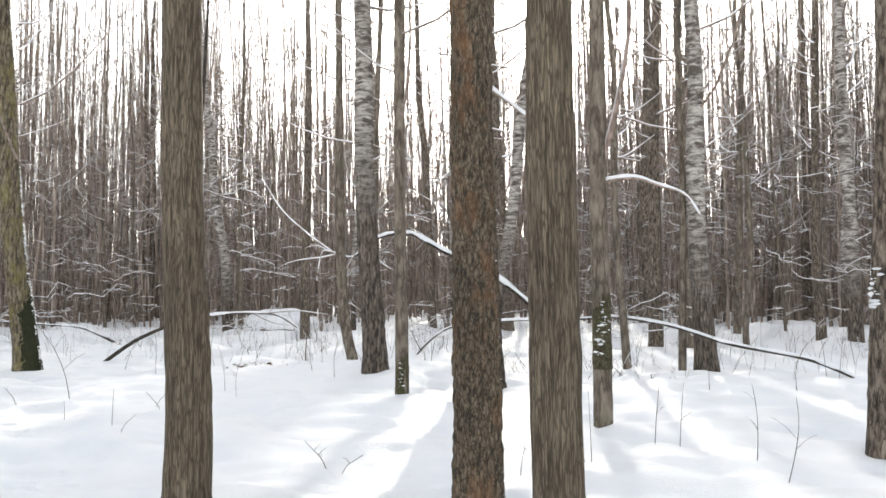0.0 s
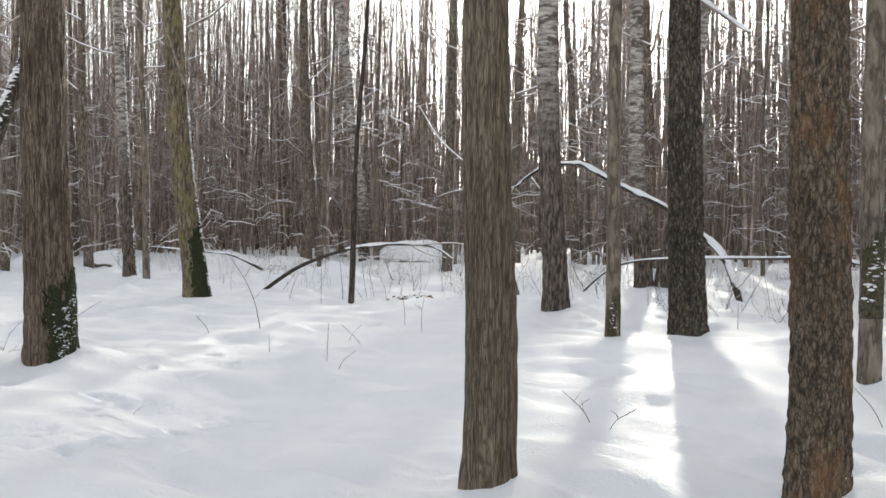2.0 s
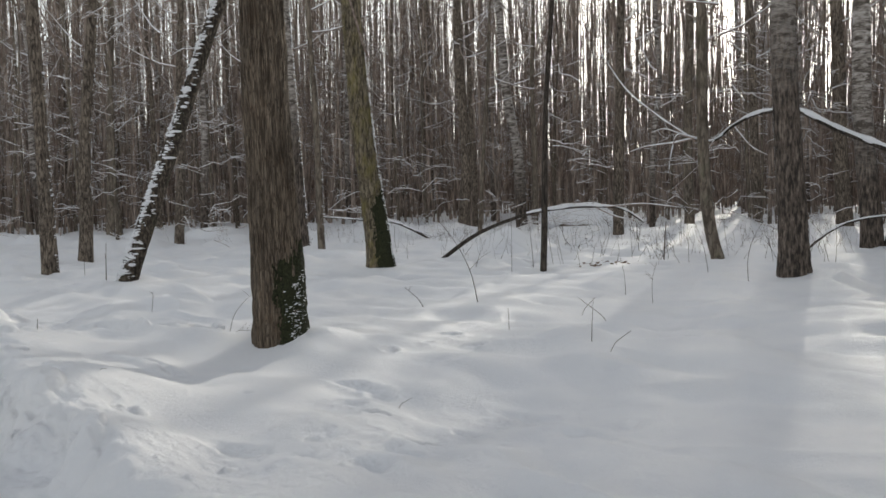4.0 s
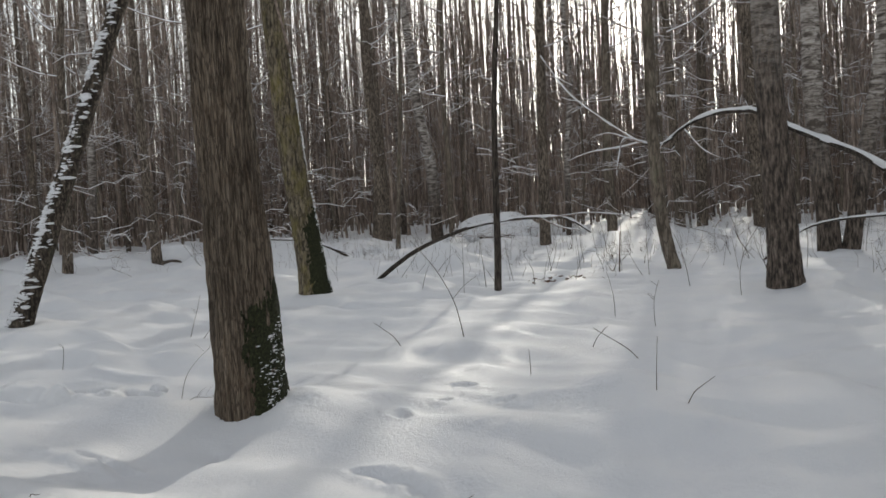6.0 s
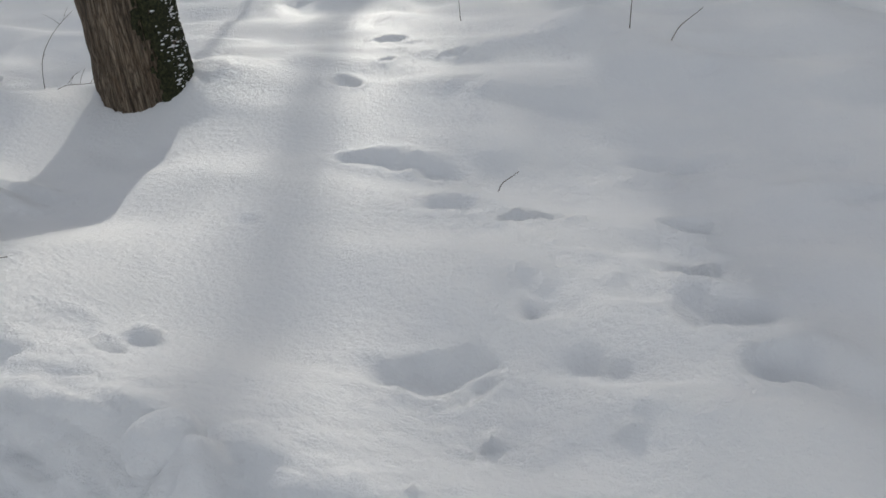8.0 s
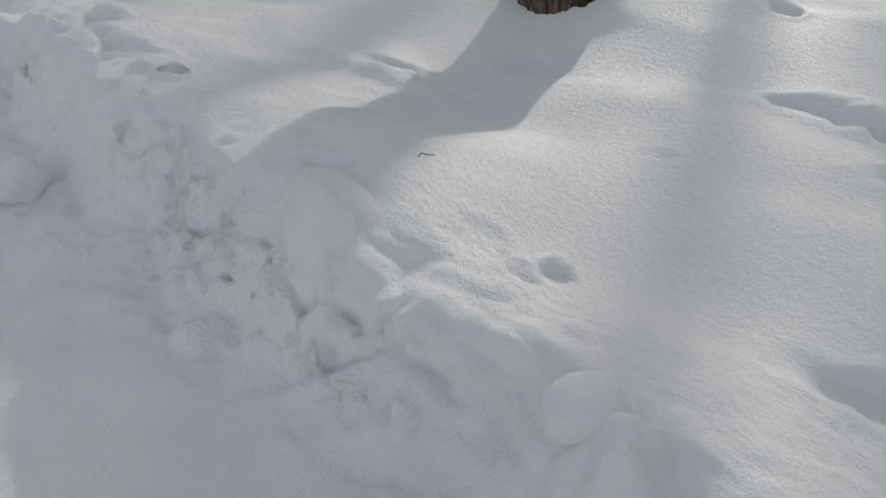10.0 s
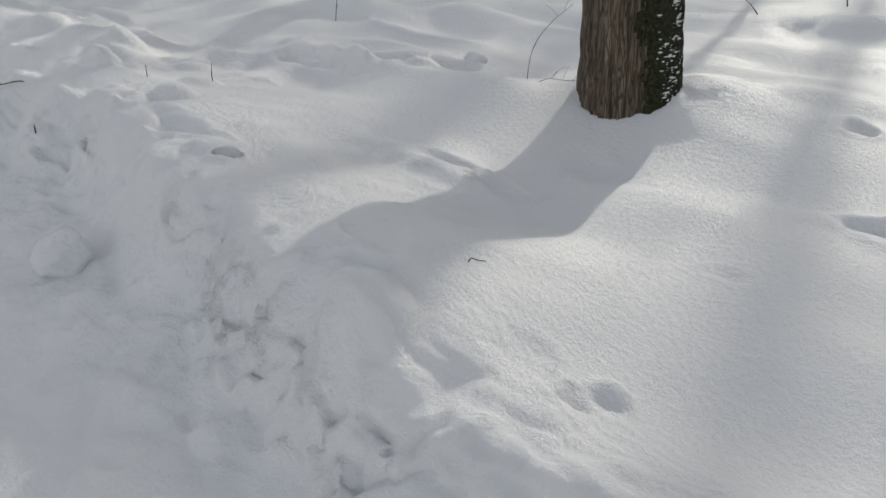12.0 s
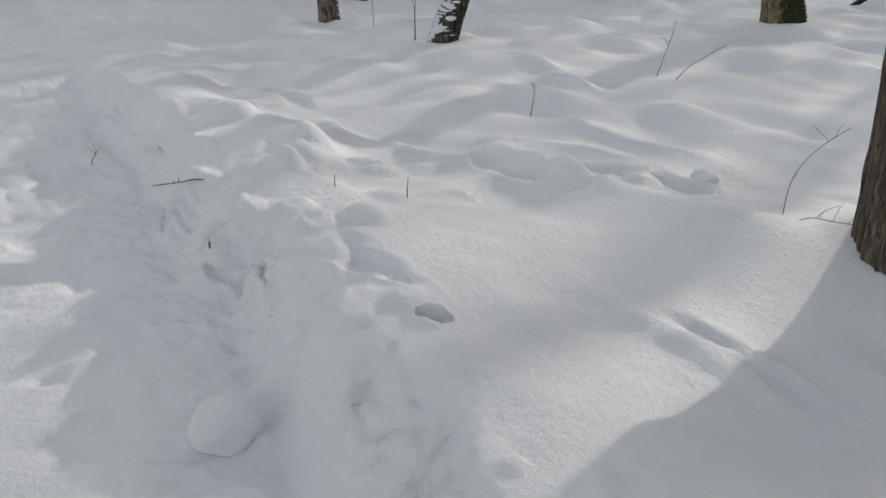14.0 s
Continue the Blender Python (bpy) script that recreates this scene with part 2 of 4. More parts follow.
mound(-3.4, 4.9, 0.06, 0.5, 0.16)
# smaller swells and hollows
mound(-7.23, 5.63, -0.017, 0.55)
mound(-6.50, 4.85, 0.098, 0.55)
mound(-8.77, 7.14, 0.018, 0.55)
mound(-9.75, 4.79, -0.059, 0.55)
mound(-7.87, 6.76, 0.189, 0.55)
mound(-6.02, 4.79, -0.091, 0.55)
mound(-6.17, 5.74, 0.090, 0.55)
mound(-6.09, 5.12, -0.068, 0.55)
mound(-5.55, 4.36, 0.142, 0.55)
mound(-6.16, 6.48, 0.019, 0.55)
mound(-5.03, 5.00, -0.217, 0.55)
mound(-4.71, 7.06, -0.041, 0.55)
mound(-4.98, 5.43, 0.146, 0.55)
mound(-5.04, 8.23, 0.165, 1.1)
mound(-7.45, 6.80, -0.045, 0.55)
mound(-3.48, 11.30, 0.018, 1.1)
mound(-0.77, 10.80, -0.029, 1.1)
mound(-3.41, 13.70, -0.061, 1.1)
mound(-5.66, 14.15, -0.032, 1.1)
mound(-13.02, 13.10, -0.080, 1.1)
mound(-10.29, 14.75, -0.067, 1.1)
mound(-8.40, 17.80, -0.047, 1.1)
mound(-14.95, 25.00, -0.086, 1.1)
mound(-18.14, 15.35, 0.030, 1.1)
mound(-0.59, 7.10, -0.082, 0.9)
# footprints and hollows in the deep snow
dent(-5.95, 6.51, 0.17, 0.10, 0.10)
dent(-5.70, 6.50, 0.13, 0.08, 0.08)
dent(-4.71, 6.92, 0.22, 0.09, 0.11)
dent(-4.62, 6.78, 0.06, 0.06)
dent(-5.50, 6.08, 0.15, 0.07, 0.08)
dent(-4.58, 6.20, 0.09, 0.09, 0.07)
dent(-6.51, 7.42, 0.08, 0.09, 0.06)
dent(-6.53, 8.21, 0.08, 0.08, 0.05)
dent(-6.05, 7.99, 0.08, 0.07, 0.05)
dent(-6.43, 7.76, 0.07, 0.08, 0.05)
dent(-5.13, 6.0, 0.12, 0.07, 0.04, 0.4)
dent(-4.53, 5.70, 0.06, 0.08)
dent(-4.42, 5.75, 0.06, 0.07)
dent(-3.92, 6.40, 0.2, 0.08, 0.1)
dent(-5.00, 5.42, 0.20, 0.06, 0.12)
dent(-5.02, 5.38, 0.05, 0.05)
dent(-5.22, 5.06, 0.20, 0.08, 0.09, 0.3)
dent(-5.05, 4.98, 0.07, 0.06)
dent(-4.70, 5.10, 0.18, 0.06, 0.10)
dent(-4.28, 5.20, 0.10, 0.12, 0.08)
dent(-4.45, 5.48, 0.18, 0.08, 0.08)
dent(-4.53, 5.70, 0.14, 0.06, 0.07)
dent(-6.21, 4.74, 0.10, 0.03, 0.07)
dent(-6.03, 4.78, 0.05, 0.05, 0.04)
dent(-6.17, 5.70, 0.07, 0.035, 0.06)
dent(-6.67, 4.67, 0.12, 0.08, 0.06, 0.3)
dent(-7.79, 4.84, 0.044, 0.50, 0.032, -0.5)
dent(-7.20, 5.72, 0.15, 0.09, 0.06, -0.3)
dent(-7.50, 5.74, 0.18, 0.06, 0.05, 0.1)
mound(-7.55, 5.62, 0.05, 0.3, 0.07)
dent(-6.85, 8.6, 0.1, 0.05)
dent(-9.47, 6.38, 0.22, 0.20, 0.10, 0.3)
dent(-9.15, 6.66, 0.26, 0.16, 0.10, 0.4)
mound(-9.2, 6.52, 0.09, 0.4, 0.07)
dent(-8.75, 6.94, 0.16, 0.18, 0.09)
dent(-9.0, 6.5, 0.12, 0.06)
dent(-9.91, 6.55, 0.08, 0.06)
dent(-9.8, 5.25, 0.3, 0.07, 0.08)
dent(-8.30, 4.92, 0.28, 0.06, 0.06)
dent(-12.3, 6.2, 0.3, 0.07, 0.1)
dent(-4.6, 13.2, 0.3, 0.10, 0.15)
for k in range(46):
    dent(rng.uniform(-13, 1.5), rng.uniform(5.6, 13), rng.uniform(0.08, 0.3), rng.uniform(0.02, 0.05), rng.uniform(0.06, 0.14), rng.uniform(-0.6, 0.6))
for k in range(40):
    dent(rng.uniform(-5.3, -1.5), rng.uniform(4.6, 6.4), rng.uniform(0.08, 0.2), rng.uniform(0.01, 0.035), rng.uniform(0.05, 0.1), rng.uniform(-0.6, 0.6))
# clods fallen from the bank and frozen to it
lump(-5.47, 4.36, 0.07, 0.06)
lump(-5.40, 4.24, 0.13, 0.10)
lump(-5.52, 4.30, 0.11, 0.09)
lump(-6.74, 4.19, 0.10, 0.05)
lump(-6.50, 4.50, 0.14, 0.09)
lump(-9.66, 5.18, 0.10, 0.09)
lump(-10.84, 5.26, 0.16, 0.10)
lump(-9.05, 6.42, 0.10, 0.05)
lump(-8.85, 6.72, 0.08, 0.04)
lump_rng = np.random.default_rng(31)
for k in range(24):
    lx = lump_rng.uniform(-12.5, -8.6)
    lump(lx, 4.75 + 0.18 * (-8.6 - lx) + lump_rng.uniform(0.0, 1.1), lump_rng.uniform(0.06, 0.17), lump_rng.uniform(0.02, 0.065))
for k in range(40):
    lx = lump_rng.uniform(-9, -4.6)
    lump(lx, lump_rng.uniform(4.1, 4.9), lump_rng.uniform(0.02, 0.06), lump_rng.uniform(0.008, 0.025))
TREE_FEET = []


def edge(x):
    """The foot of the bank beside the trodden path."""
    return 4.22 + 0.105 * np.maximum(-5.6 - x, 0) - 0.02 * np.maximum(-9.2 - x, 0) - 0.05 * np.maximum(x + 5.6, 0)


def bank_off(x, y):
    """Distance past the ragged foot of the bank."""
    return y - edge(x) - 0.16 * (vnoise(x * 2.6, 0, 0, 5) - 0.5) - 0.07 * (vnoise(x * 7, y * 5, 0, 6) - 0.5)


def crust(x, y):
    """Broken layers in the face of the bank: where they show, and the place within a layer."""
    off = bank_off(x, y)
    w = sstep(-0.10, 0.24, off)
    face = np.clip(4 * w * (1 - w), 0, 1) * sstep(-5.2, -6.1, x) * sstep(-14, -11, x)
    along, across = x * 0.99 - y * 0.1, y * 0.99 + x * 0.1
    layer = off * 14 + 2.4 * vnoise(along * 5, across * 5, 0, 73) + 1.0 * vnoise(along * 15, across * 15, 0, 75)
    shelf = sstep(0.30, 0.52, vnoise(x * 2.1, y * 2.1, 0, 76))
    f = layer - np.floor(layer)
    return face * shelf, np.where(f < 0.65, f / 0.65, (1 - f) / 0.35)


def ground(x, y, fine=True):
    x, y = np.asarray(x, float), np.asarray(y, float)
    dist = np.hypot(x + 5, y - 6)
    z = -0.17 + 0.10 * (vnoise(x * 0.55, y * 0.75, 0.3, 1) - 0.5) + 0.12 * (vnoise(x * 1.2, y * 2.3, 0.7, 2) - 0.5) * sstep(4.5, 6.5, y) + (0.04 + 0.035 * sstep(6, 8, y)) * (vnoise(x * 2.2, y * 4.4, 0.7, 4) - 0.5)
    z = z + 0.35 * (vnoise(x * 0.13, y * 0.13, 0.1, 3) - 0.5) * sstep(12, 30, dist)
    z = z + 0.16 * (vnoise(x * 0.5, y * 0.9, 0.1, 13) - 0.4) * sstep(8, 16, dist)
    z = z + 0.17 * (vnoise(x * 1.5, y * 2.4, 0.2, 14) - 0.5) * sstep(-8.6, -10.5, x) * sstep(-26, -18, x)
    for bx, by, h, rx, ry in BUMPS:
        z = z + h * np.exp(-((x - bx) / rx) ** 2 - ((y - by) / ry) ** 2)
    for tx, ty, r in TREE_FEET:
        d2 = ((x - tx - 0.9 * r) / (2.2 * r)) ** 2 + ((y - ty - 0.2 * r) / (2.0 * r)) ** 2
        z = z + 0.30 * r * np.exp(-d2)
        z = z - 0.12 * r * np.exp(-((x - tx + 0.8 * r) ** 2 + (y - ty + 1.3 * r) ** 2) / (1.1 * r) ** 2)
    ye = edge(x)
    off = bank_off(x, y)
    crest = 0.10 + 0.17 * sstep(-5.4, -6.6, x) * sstep(-16, -11, x)
    z = z + crest * np.exp(-(np.maximum(off - 0.35, 0) / 0.75) ** 2)
    if fine:
        open_snow = 1 - sstep(-9.6, -8.8, x) * sstep(-3.8, -4.6, x) * sstep(8.6, 7.8, y)
        drift = 1 - np.abs(2 * vnoise(x * 0.9 + 0.5 * y, y * 1.7 - 0.3 * x, 0, 71) - 1)
        z = z + 0.075 * (drift ** 2 - 0.4) * open_snow * sstep(4.6, 5.6, y)
        z = z + 0.09 * (vnoise(x * 2.3 + 0.4 * y, y * 3.4, 0, 77) - 0.5) * sstep(-6.2, -5.2, x) * sstep(4.5, 5.2, y)
        heap = sstep(0.52, 0.80, vnoise(x * 0.75, y * 0.75, 0, 72))
        z = z + 0.30 * heap * sstep(17, 24, dist) * sstep(75, 45, dist)
        wx = x + 0.11 * (vnoise(x * 6, y * 6, 0, 17) - 0.5) + 0.06 * (vnoise(x * 15, y * 15, 0, 27) - 0.5)
        wy = y + 0.11 * (vnoise(x * 6, y * 6, 0, 18) - 0.5) + 0.06 * (vnoise(x * 15, y * 15, 0, 28) - 0.5)
        for dx, dy, r, d, ry, turn in DENTS:
            near = (np.abs(x - dx) < 3 * max(r, ry)) & (np.abs(y - dy) < 3 * max(r, ry))
            if near.any():
                u = ((wx - dx) * math.cos(turn) + (wy - dy) * math.sin(turn)) / r
                v = ((wy - dy) * math.cos(turn) - (wx - dx) * math.sin(turn)) / ry
                q = u * u + v * v
                z = np.where(near, z - 0.52 * d * np.exp(-1.1 * q ** 1.5) + 0.14 * min(d, 0.12) * np.exp(-((np.sqrt(q) - 1.6) / 0.5) ** 2), z)
        lumps = np.exp(-((off - 0.12) / 0.28) ** 2)
        cl = vnoise(x * 9, y * 9, 0, 8)
        along, across = x * 0.99 - y * 0.1, y * 0.99 + x * 0.1
        crack = sstep(0.80, 0.96, 1 - np.abs(2 * vnoise(along * 4.5, across * 12 + 0.6 * cl, 0, 19) - 1))
        lumps = lumps * (0.45 + 1.1 * vnoise(x * 1.3, y * 1.3, 0, 20))
        z = z + lumps * (0.09 * (vnoise(x * 4, y * 4, 0, 7) - 0.5) + 0.035 * (cl - 0.5) + 0.014 * (vnoise(x * 20, y * 20, 0, 9) - 0.5) - 0.008 * crack)
        z = z + 0.010 * (vnoise(x * 30, y * 30, 0, 21) - 0.5) * sstep(0.55, 0.75, vnoise(x * 1.1, y * 1.1, 0, 22))
    # trodden path between its two banks
    floor_z = -0.24 + 0.035 * (vnoise(x * 2.5, y * 2.5, 0, 10) - 0.5) + 0.045 * (vnoise(x * 8, y * 8, 0, 11) - 0.5) + 0.022 * (vnoise(x * 22, y * 22, 0, 12) - 0.5)
    w = sstep(-0.10, 0.24, off)
    south = sstep(-2.0, -2.6, y - ye + 0.2 * (vnoise(x * 1.5, y, 0, 15) - 0.5))
    top = z * w + floor_z * (1 - w)
    if fine:
        face = np.clip(4 * w * (1 - w), 0, 1) * sstep(-5.2, -6.1, x) * sstep(-14, -11, x)
        rough = 0.35 + 1.2 * sstep(0.35, 0.7, vnoise(x * 1.7, y * 1.7, 0, 23))
        shown, part_up = crust(x, y)
        flake = 4 * vnoise(along * 12 + 1.2 * cl, across * 22, 0, 74)
        chip = (np.floor(flake) + sstep(0.7, 1.0, flake - np.floor(flake))) / 4
        top = top + face * rough * (0.05 * (chip - 0.5) + 0.03 * (vnoise(x * 15, y * 19, 0, 25) - 0.5) - 0.012 * crack) + 0.046 * shown * (0.5 - part_up)
        for lx, ly, r, h in LUMPS:
            near = (np.abs(x - lx) < 2 * r) & (np.abs(y - ly) < 2 * r)
            if near.any():
                q = ((x - lx) ** 2 + (y - ly) ** 2) / (r * (0.75 + 0.5 * vnoise(x * 0.8 / r, y * 0.8 / r, 0, 26))) ** 2
                top = np.where(near, top + h * np.clip(1 - q, 0, 1) ** 0.75, top)
    return np.where(south > 0, top * (1 - south) + (-0.02 + 0.1 * (vnoise(x, y, 0, 16) - 0.5)) * south, top)


def height(x, y):
    return float(ground(np.array([x]), np.array([y]), False)[0])


def axis(core, mid_a, mid_b, step2, far):
    """Grid lines: a fine core, a middle stretch and steps that grow to the horizon."""
    lo, hi = list(np.arange(core[0] - step2, mid_a, -step2)), list(np.arange(core[-1] + step2, mid_b, step2))
    s = step2
    while hi[-1] < far:
        s *= 1.18
        hi.append(hi[-1] + s)
    s = step2
    while lo[-1] > -far:
        s *= 1.18
        lo.append(lo[-1] - s)
    return np.array(lo[::-1] + list(core) + hi)


def build_ground():
    xs = axis(np.concatenate([np.arange(-10.8, -8.8, 0.024), np.arange(-8.8, -5.0, 0.017), np.arange(-5.0, -3.9, 0.024)]), -26, 5, 0.11, 900)
    ys = axis(np.concatenate([np.arange(3.8, 4.1, 0.03), np.arange(4.1, 5.1, 0.014), np.arange(5.1, 8.4, 0.026)]), 1, 20, 0.105, 900)
    gx, gy = np.meshgrid(xs, ys)
    gz = ground(gx, gy)
    nx, ny = len(xs), len(ys)
    # the layers of the bank overhang a little
    shown, part_up = crust(gx, gy)
    gy = gy - 0.022 * shown * (1 - part_up)
    v = np.stack([gx.ravel(), gy.ravel(), gz.ravel()], 1)
    idx = np.arange(nx * ny).reshape(ny, nx)
    q = np.stack([idx[:-1, :-1], idx[:-1, 1:], idx[1:, 1:], idx[1:, :-1]], -1).reshape(-1, 4)
    ob = mesh_object("ground", v, q.tolist(), SNOW)
    tagged(ob, "deep soft white snow with footprints beside a trodden path", "snow", kind="structure")


# ---- trees ----
def crown_mesh(name, h, low, limbs, spread, seed):
    """Bare branches of a tree h high, from height low up."""
    r = np.random.default_rng(seed)
    chunks = []
    for k in range(limbs):
        z0 = low + (h - low) * (k / limbs) ** 0.9
        a = r.uniform(0, 2 * np.pi)
        ln = spread * (1.15 - 0.75 * (z0 - low) / (h - low)) * r.uniform(0.5, 1.15)
        up = r.uniform(0.25, 1.1)
        t = np.linspace(0, 1, 5)
        d = np.array([math.cos(a), math.sin(a), 0])
        side = np.array([-d[1], d[0], 0]) * r.uniform(-0.35, 0.35)
        p = np.array([0, 0, z0]) + d * (t * ln)[:, None] + np.array([0, 0, 1]) * (ln * up * t ** 1.5)[:, None] + side * (ln * t * t)[:, None]
        chunks.append(tube(p, 0.008 + 0.020 * (1 - t) * ln / spread, 4))
        for j in range(3):
            s = r.uniform(0.25, 1.0)
            p0 = np.array([np.interp(s, t, p[:, c]) for c in range(3)])
            dd = d * r.uniform(0.1, 0.8) + np.array([-d[1], d[0], 0]) * r.uniform(-0.9, 0.9) + np.array([0, 0, r.uniform(0.0, 0.8)])
            tl = ln * r.uniform(0.2, 0.5)
            chunks.append(tube([p0, p0 + dd * tl * 0.5, p0 + dd * tl + np.array([0, 0, 0.1 * tl])], [0.008, 0.006, 0.004], 3))
    v, f = join(chunks)
    me = bpy.data.meshes.new(name)
    me.from_pydata(v.tolist(), [], f)
    me.materials.append(CROWN_TWIG)
    return me


CROWNS = [crown_mesh("crown", 16, 5.0, 22, 2.2, 11), crown_mesh("crown", 15, 6.0, 20, 1.9, 12), crown_mesh("crown", 17, 4.4, 23, 2.0, 13)]


def trunk_points(h, lean, wob, seed, near):
    if near:
        zs = np.concatenate([np.arange(-0.3, 3.0, 0.026), np.linspace(3.0, 6, 24), np.linspace(6.5, h, 8)])
    else:
        zs = np.concatenate([[-0.3, -0.1, 0.05, 0.2, 0.4, 0.7], np.linspace(1.1, 7, 12), np.linspace(8, h, 7)])
    up = np.maximum(zs, 0)
    x = lean[0] * up + wob * (vnoise(zs * 0.35, seed, 0, 21) - vnoise(0.0, seed, 0, 21)) * np.clip(up, 0, 1)
    y = lean[1] * up + wob * (vnoise(zs * 0.35, seed, 5, 22) - vnoise(0.0, seed, 5, 22)) * np.clip(up, 0, 1)
    return np.stack([x, y, zs], 1)


def trunk_mesh(r, h, lean, mat, near, seed, furrow, wob, flare):
    p = trunk_points(h, lean, wob, seed, near)
    zs = p[:, 2]
    rad = r * (1 - 0.72 * np.clip(zs, 0, h) / h) * (1 + flare * np.exp(-np.maximum(zs, 0) / (1.6 * r)))
    seg = (132 if r > 0.2 else 88) if near else (24 if r > 0.1 else 14)
    v, f = tube(p, rad, seg)
    ax = np.repeat(p, seg, axis=0)
    d = v - ax
    ln = np.linalg.norm(d, axis=1)[:, None] + 1e-9
    u = d / ln
    k = 1.0 / 0.026
    ridge = np.abs(vnoise(u[:, 0] * r * k, u[:, 1] * r * k, ax[:, 2] * k / furrow[1] + seed, 31) - 0.5) * 2
    fine = vnoise(u[:, 0] * r * k * 2.6, u[:, 1] * r * k * 2.6, ax[:, 2] * k / furrow[1] * 2.2 + seed, 32) - 0.5
    lobes = vnoise(u[:, 0] * 1.6 + seed, u[:, 1] * 1.6, ax[:, 2] * 1.1, 33) - 0.5
    v = v + u * (furrow[0] * (ridge - 0.4) + 0.4 * furrow[0] * fine + 0.22 * r * lobes)[:, None]
    me = bpy.data.meshes.new("trunk")
    me.from_pydata(v.tolist(), [], f)
    me.polygons.foreach_set("use_smooth", [True] * len(me.polygons))
    me.materials.append(mat)
    return me, p, rad


def blob(p, s, r, seg=6, a0=0.0):
    """A small lump of snow or moss, flattened."""
    th = np.linspace(0, 2 * np.pi, seg, endpoint=False) + r.uniform(0, 6)
    rings = [(-0.7, 0.6), (0.0, 1.0), (0.65, 0.7)]
    v = [(p[0] + s[0] * c * math.cos(a) * r.uniform(0.75, 1.2), p[1] + s[1] * c * math.sin(a) * r.uniform(0.75, 1.2), p[2] + s[2] * z) for z, c in rings for a in th]
    v += [(p[0], p[1], p[2] - s[2]), (p[0], p[1], p[2] + s[2])]
    v = np.array(v) - p
    v = np.stack([v[:, 0] * math.cos(a0) - v[:, 1] * math.sin(a0), v[:, 0] * math.sin(a0) + v[:, 1] * math.cos(a0), v[:, 2]], 1) + p
    f = [(i * seg + k, i * seg + (k + 1) % seg, (i + 1) * seg + (k + 1) % seg, (i + 1) * seg + k) for i in range(2) for k in range(seg)]
    f += [(3 * seg, (k + 1) % seg, k) for k in range(seg)] + [(3 * seg + 1, 2 * seg + k, 2 * seg + (k + 1) % seg) for k in range(seg)]
    return v, f


def clinging(name, p, rad, z0, z1, count, bearing, width, size, mat, parent, seed, label, lift=0.0):
    """Tufts stuck to the bark on one side of the trunk."""
    r = np.random.default_rng(seed)
    chunks = []
    made = 0
    for k in range(count * 6):
        z = z0 + (z1 - z0) * r.uniform(0, 1) ** 1.2
        t = r.normal(0, 1)
        if lift and t < -1.0:
            continue
        if lift and z > z0 + (z1 - z0) * (0.72 + 0.22 * t):
            continue
        if made >= count or vnoise(z * 5.0, t * 1.6, 0, seed) < 0.42:
            continue
        made += 1
        a = radians(bearing + t * width)
        c = np.array([np.interp(z, p[:, 2], p[:, i]) for i in range(3)])
        rr = np.interp(z, p[:, 2], rad) * 0.99 + lift * sstep(0.9, 0.6, (z - z0) / (z1 - z0))
        s = size * min(r.lognormal(-0.45, 0.5), 1.6)
        pos = c + np.array([math.cos(a) * rr, math.sin(a) * rr, 0])
        chunks.append(blob(pos, (s * 0.6, s * r.uniform(0.7, 1.8), s * r.uniform(0.25, 0.5)), r, 6, a))
    v, f = join(chunks)
    return tagged(mesh_object(name, v, f, mat, parent, label), kind="stuff")


def moss_shell(p, rad, z0, z1, bearing, half, parent, seed, mat=None, thick=1.0):
    """A ragged cushion of moss on one side of the trunk."""
    nz, na = 64, 40
    zs, an = np.linspace(z0, z1, nz), np.linspace(-1.25, 1.25, na)
    gz, ga = np.meshgrid(zs, an, indexing="ij")
    th = np.radians(bearing + ga * half)
    cx, cy = np.interp(gz, p[:, 2], p[:, 0]), np.interp(gz, p[:, 2], p[:, 1])
    rr = np.interp(gz, p[:, 2], rad)
    n1, n2 = vnoise(gz * 9, ga * half * 0.16, seed, 51), vnoise(gz * 34, ga * half * 0.6, seed, 52)
    edge_d = np.minimum(1 - np.abs(ga), 3.0 * (1 - (gz - z0) / ((z1 - z0) * (0.75 + 0.25 * np.clip((ga + 1.0) / 1.2, 0, 1))))) + 0.5 * (n1 - 0.5) + 0.35 * (n2 - 0.5)
    out = rr * 1.0 + np.where(edge_d > 0, thick * (0.004 + 0.012 * np.clip(edge_d * 3, 0, 1) + 0.020 * (n2 - 0.35)), -0.02)
    v = np.stack([cx + out * np.cos(th), cy + out * np.sin(th), gz], -1).reshape(-1, 3)
    idx = np.arange(nz * na).reshape(nz, na)
    keep = (edge_d[:-1, :-1] > -0.12) | (edge_d[1:, 1:] > -0.12)
    q = np.stack([idx[:-1, :-1], idx[:-1, 1:], idx[1:, 1:], idx[1:, :-1]], -1)[keep]
    return mesh_object("moss", v, q.tolist(), mat or MOSS, parent, "dark green cushion of moss")


TREE_COUNT = 0


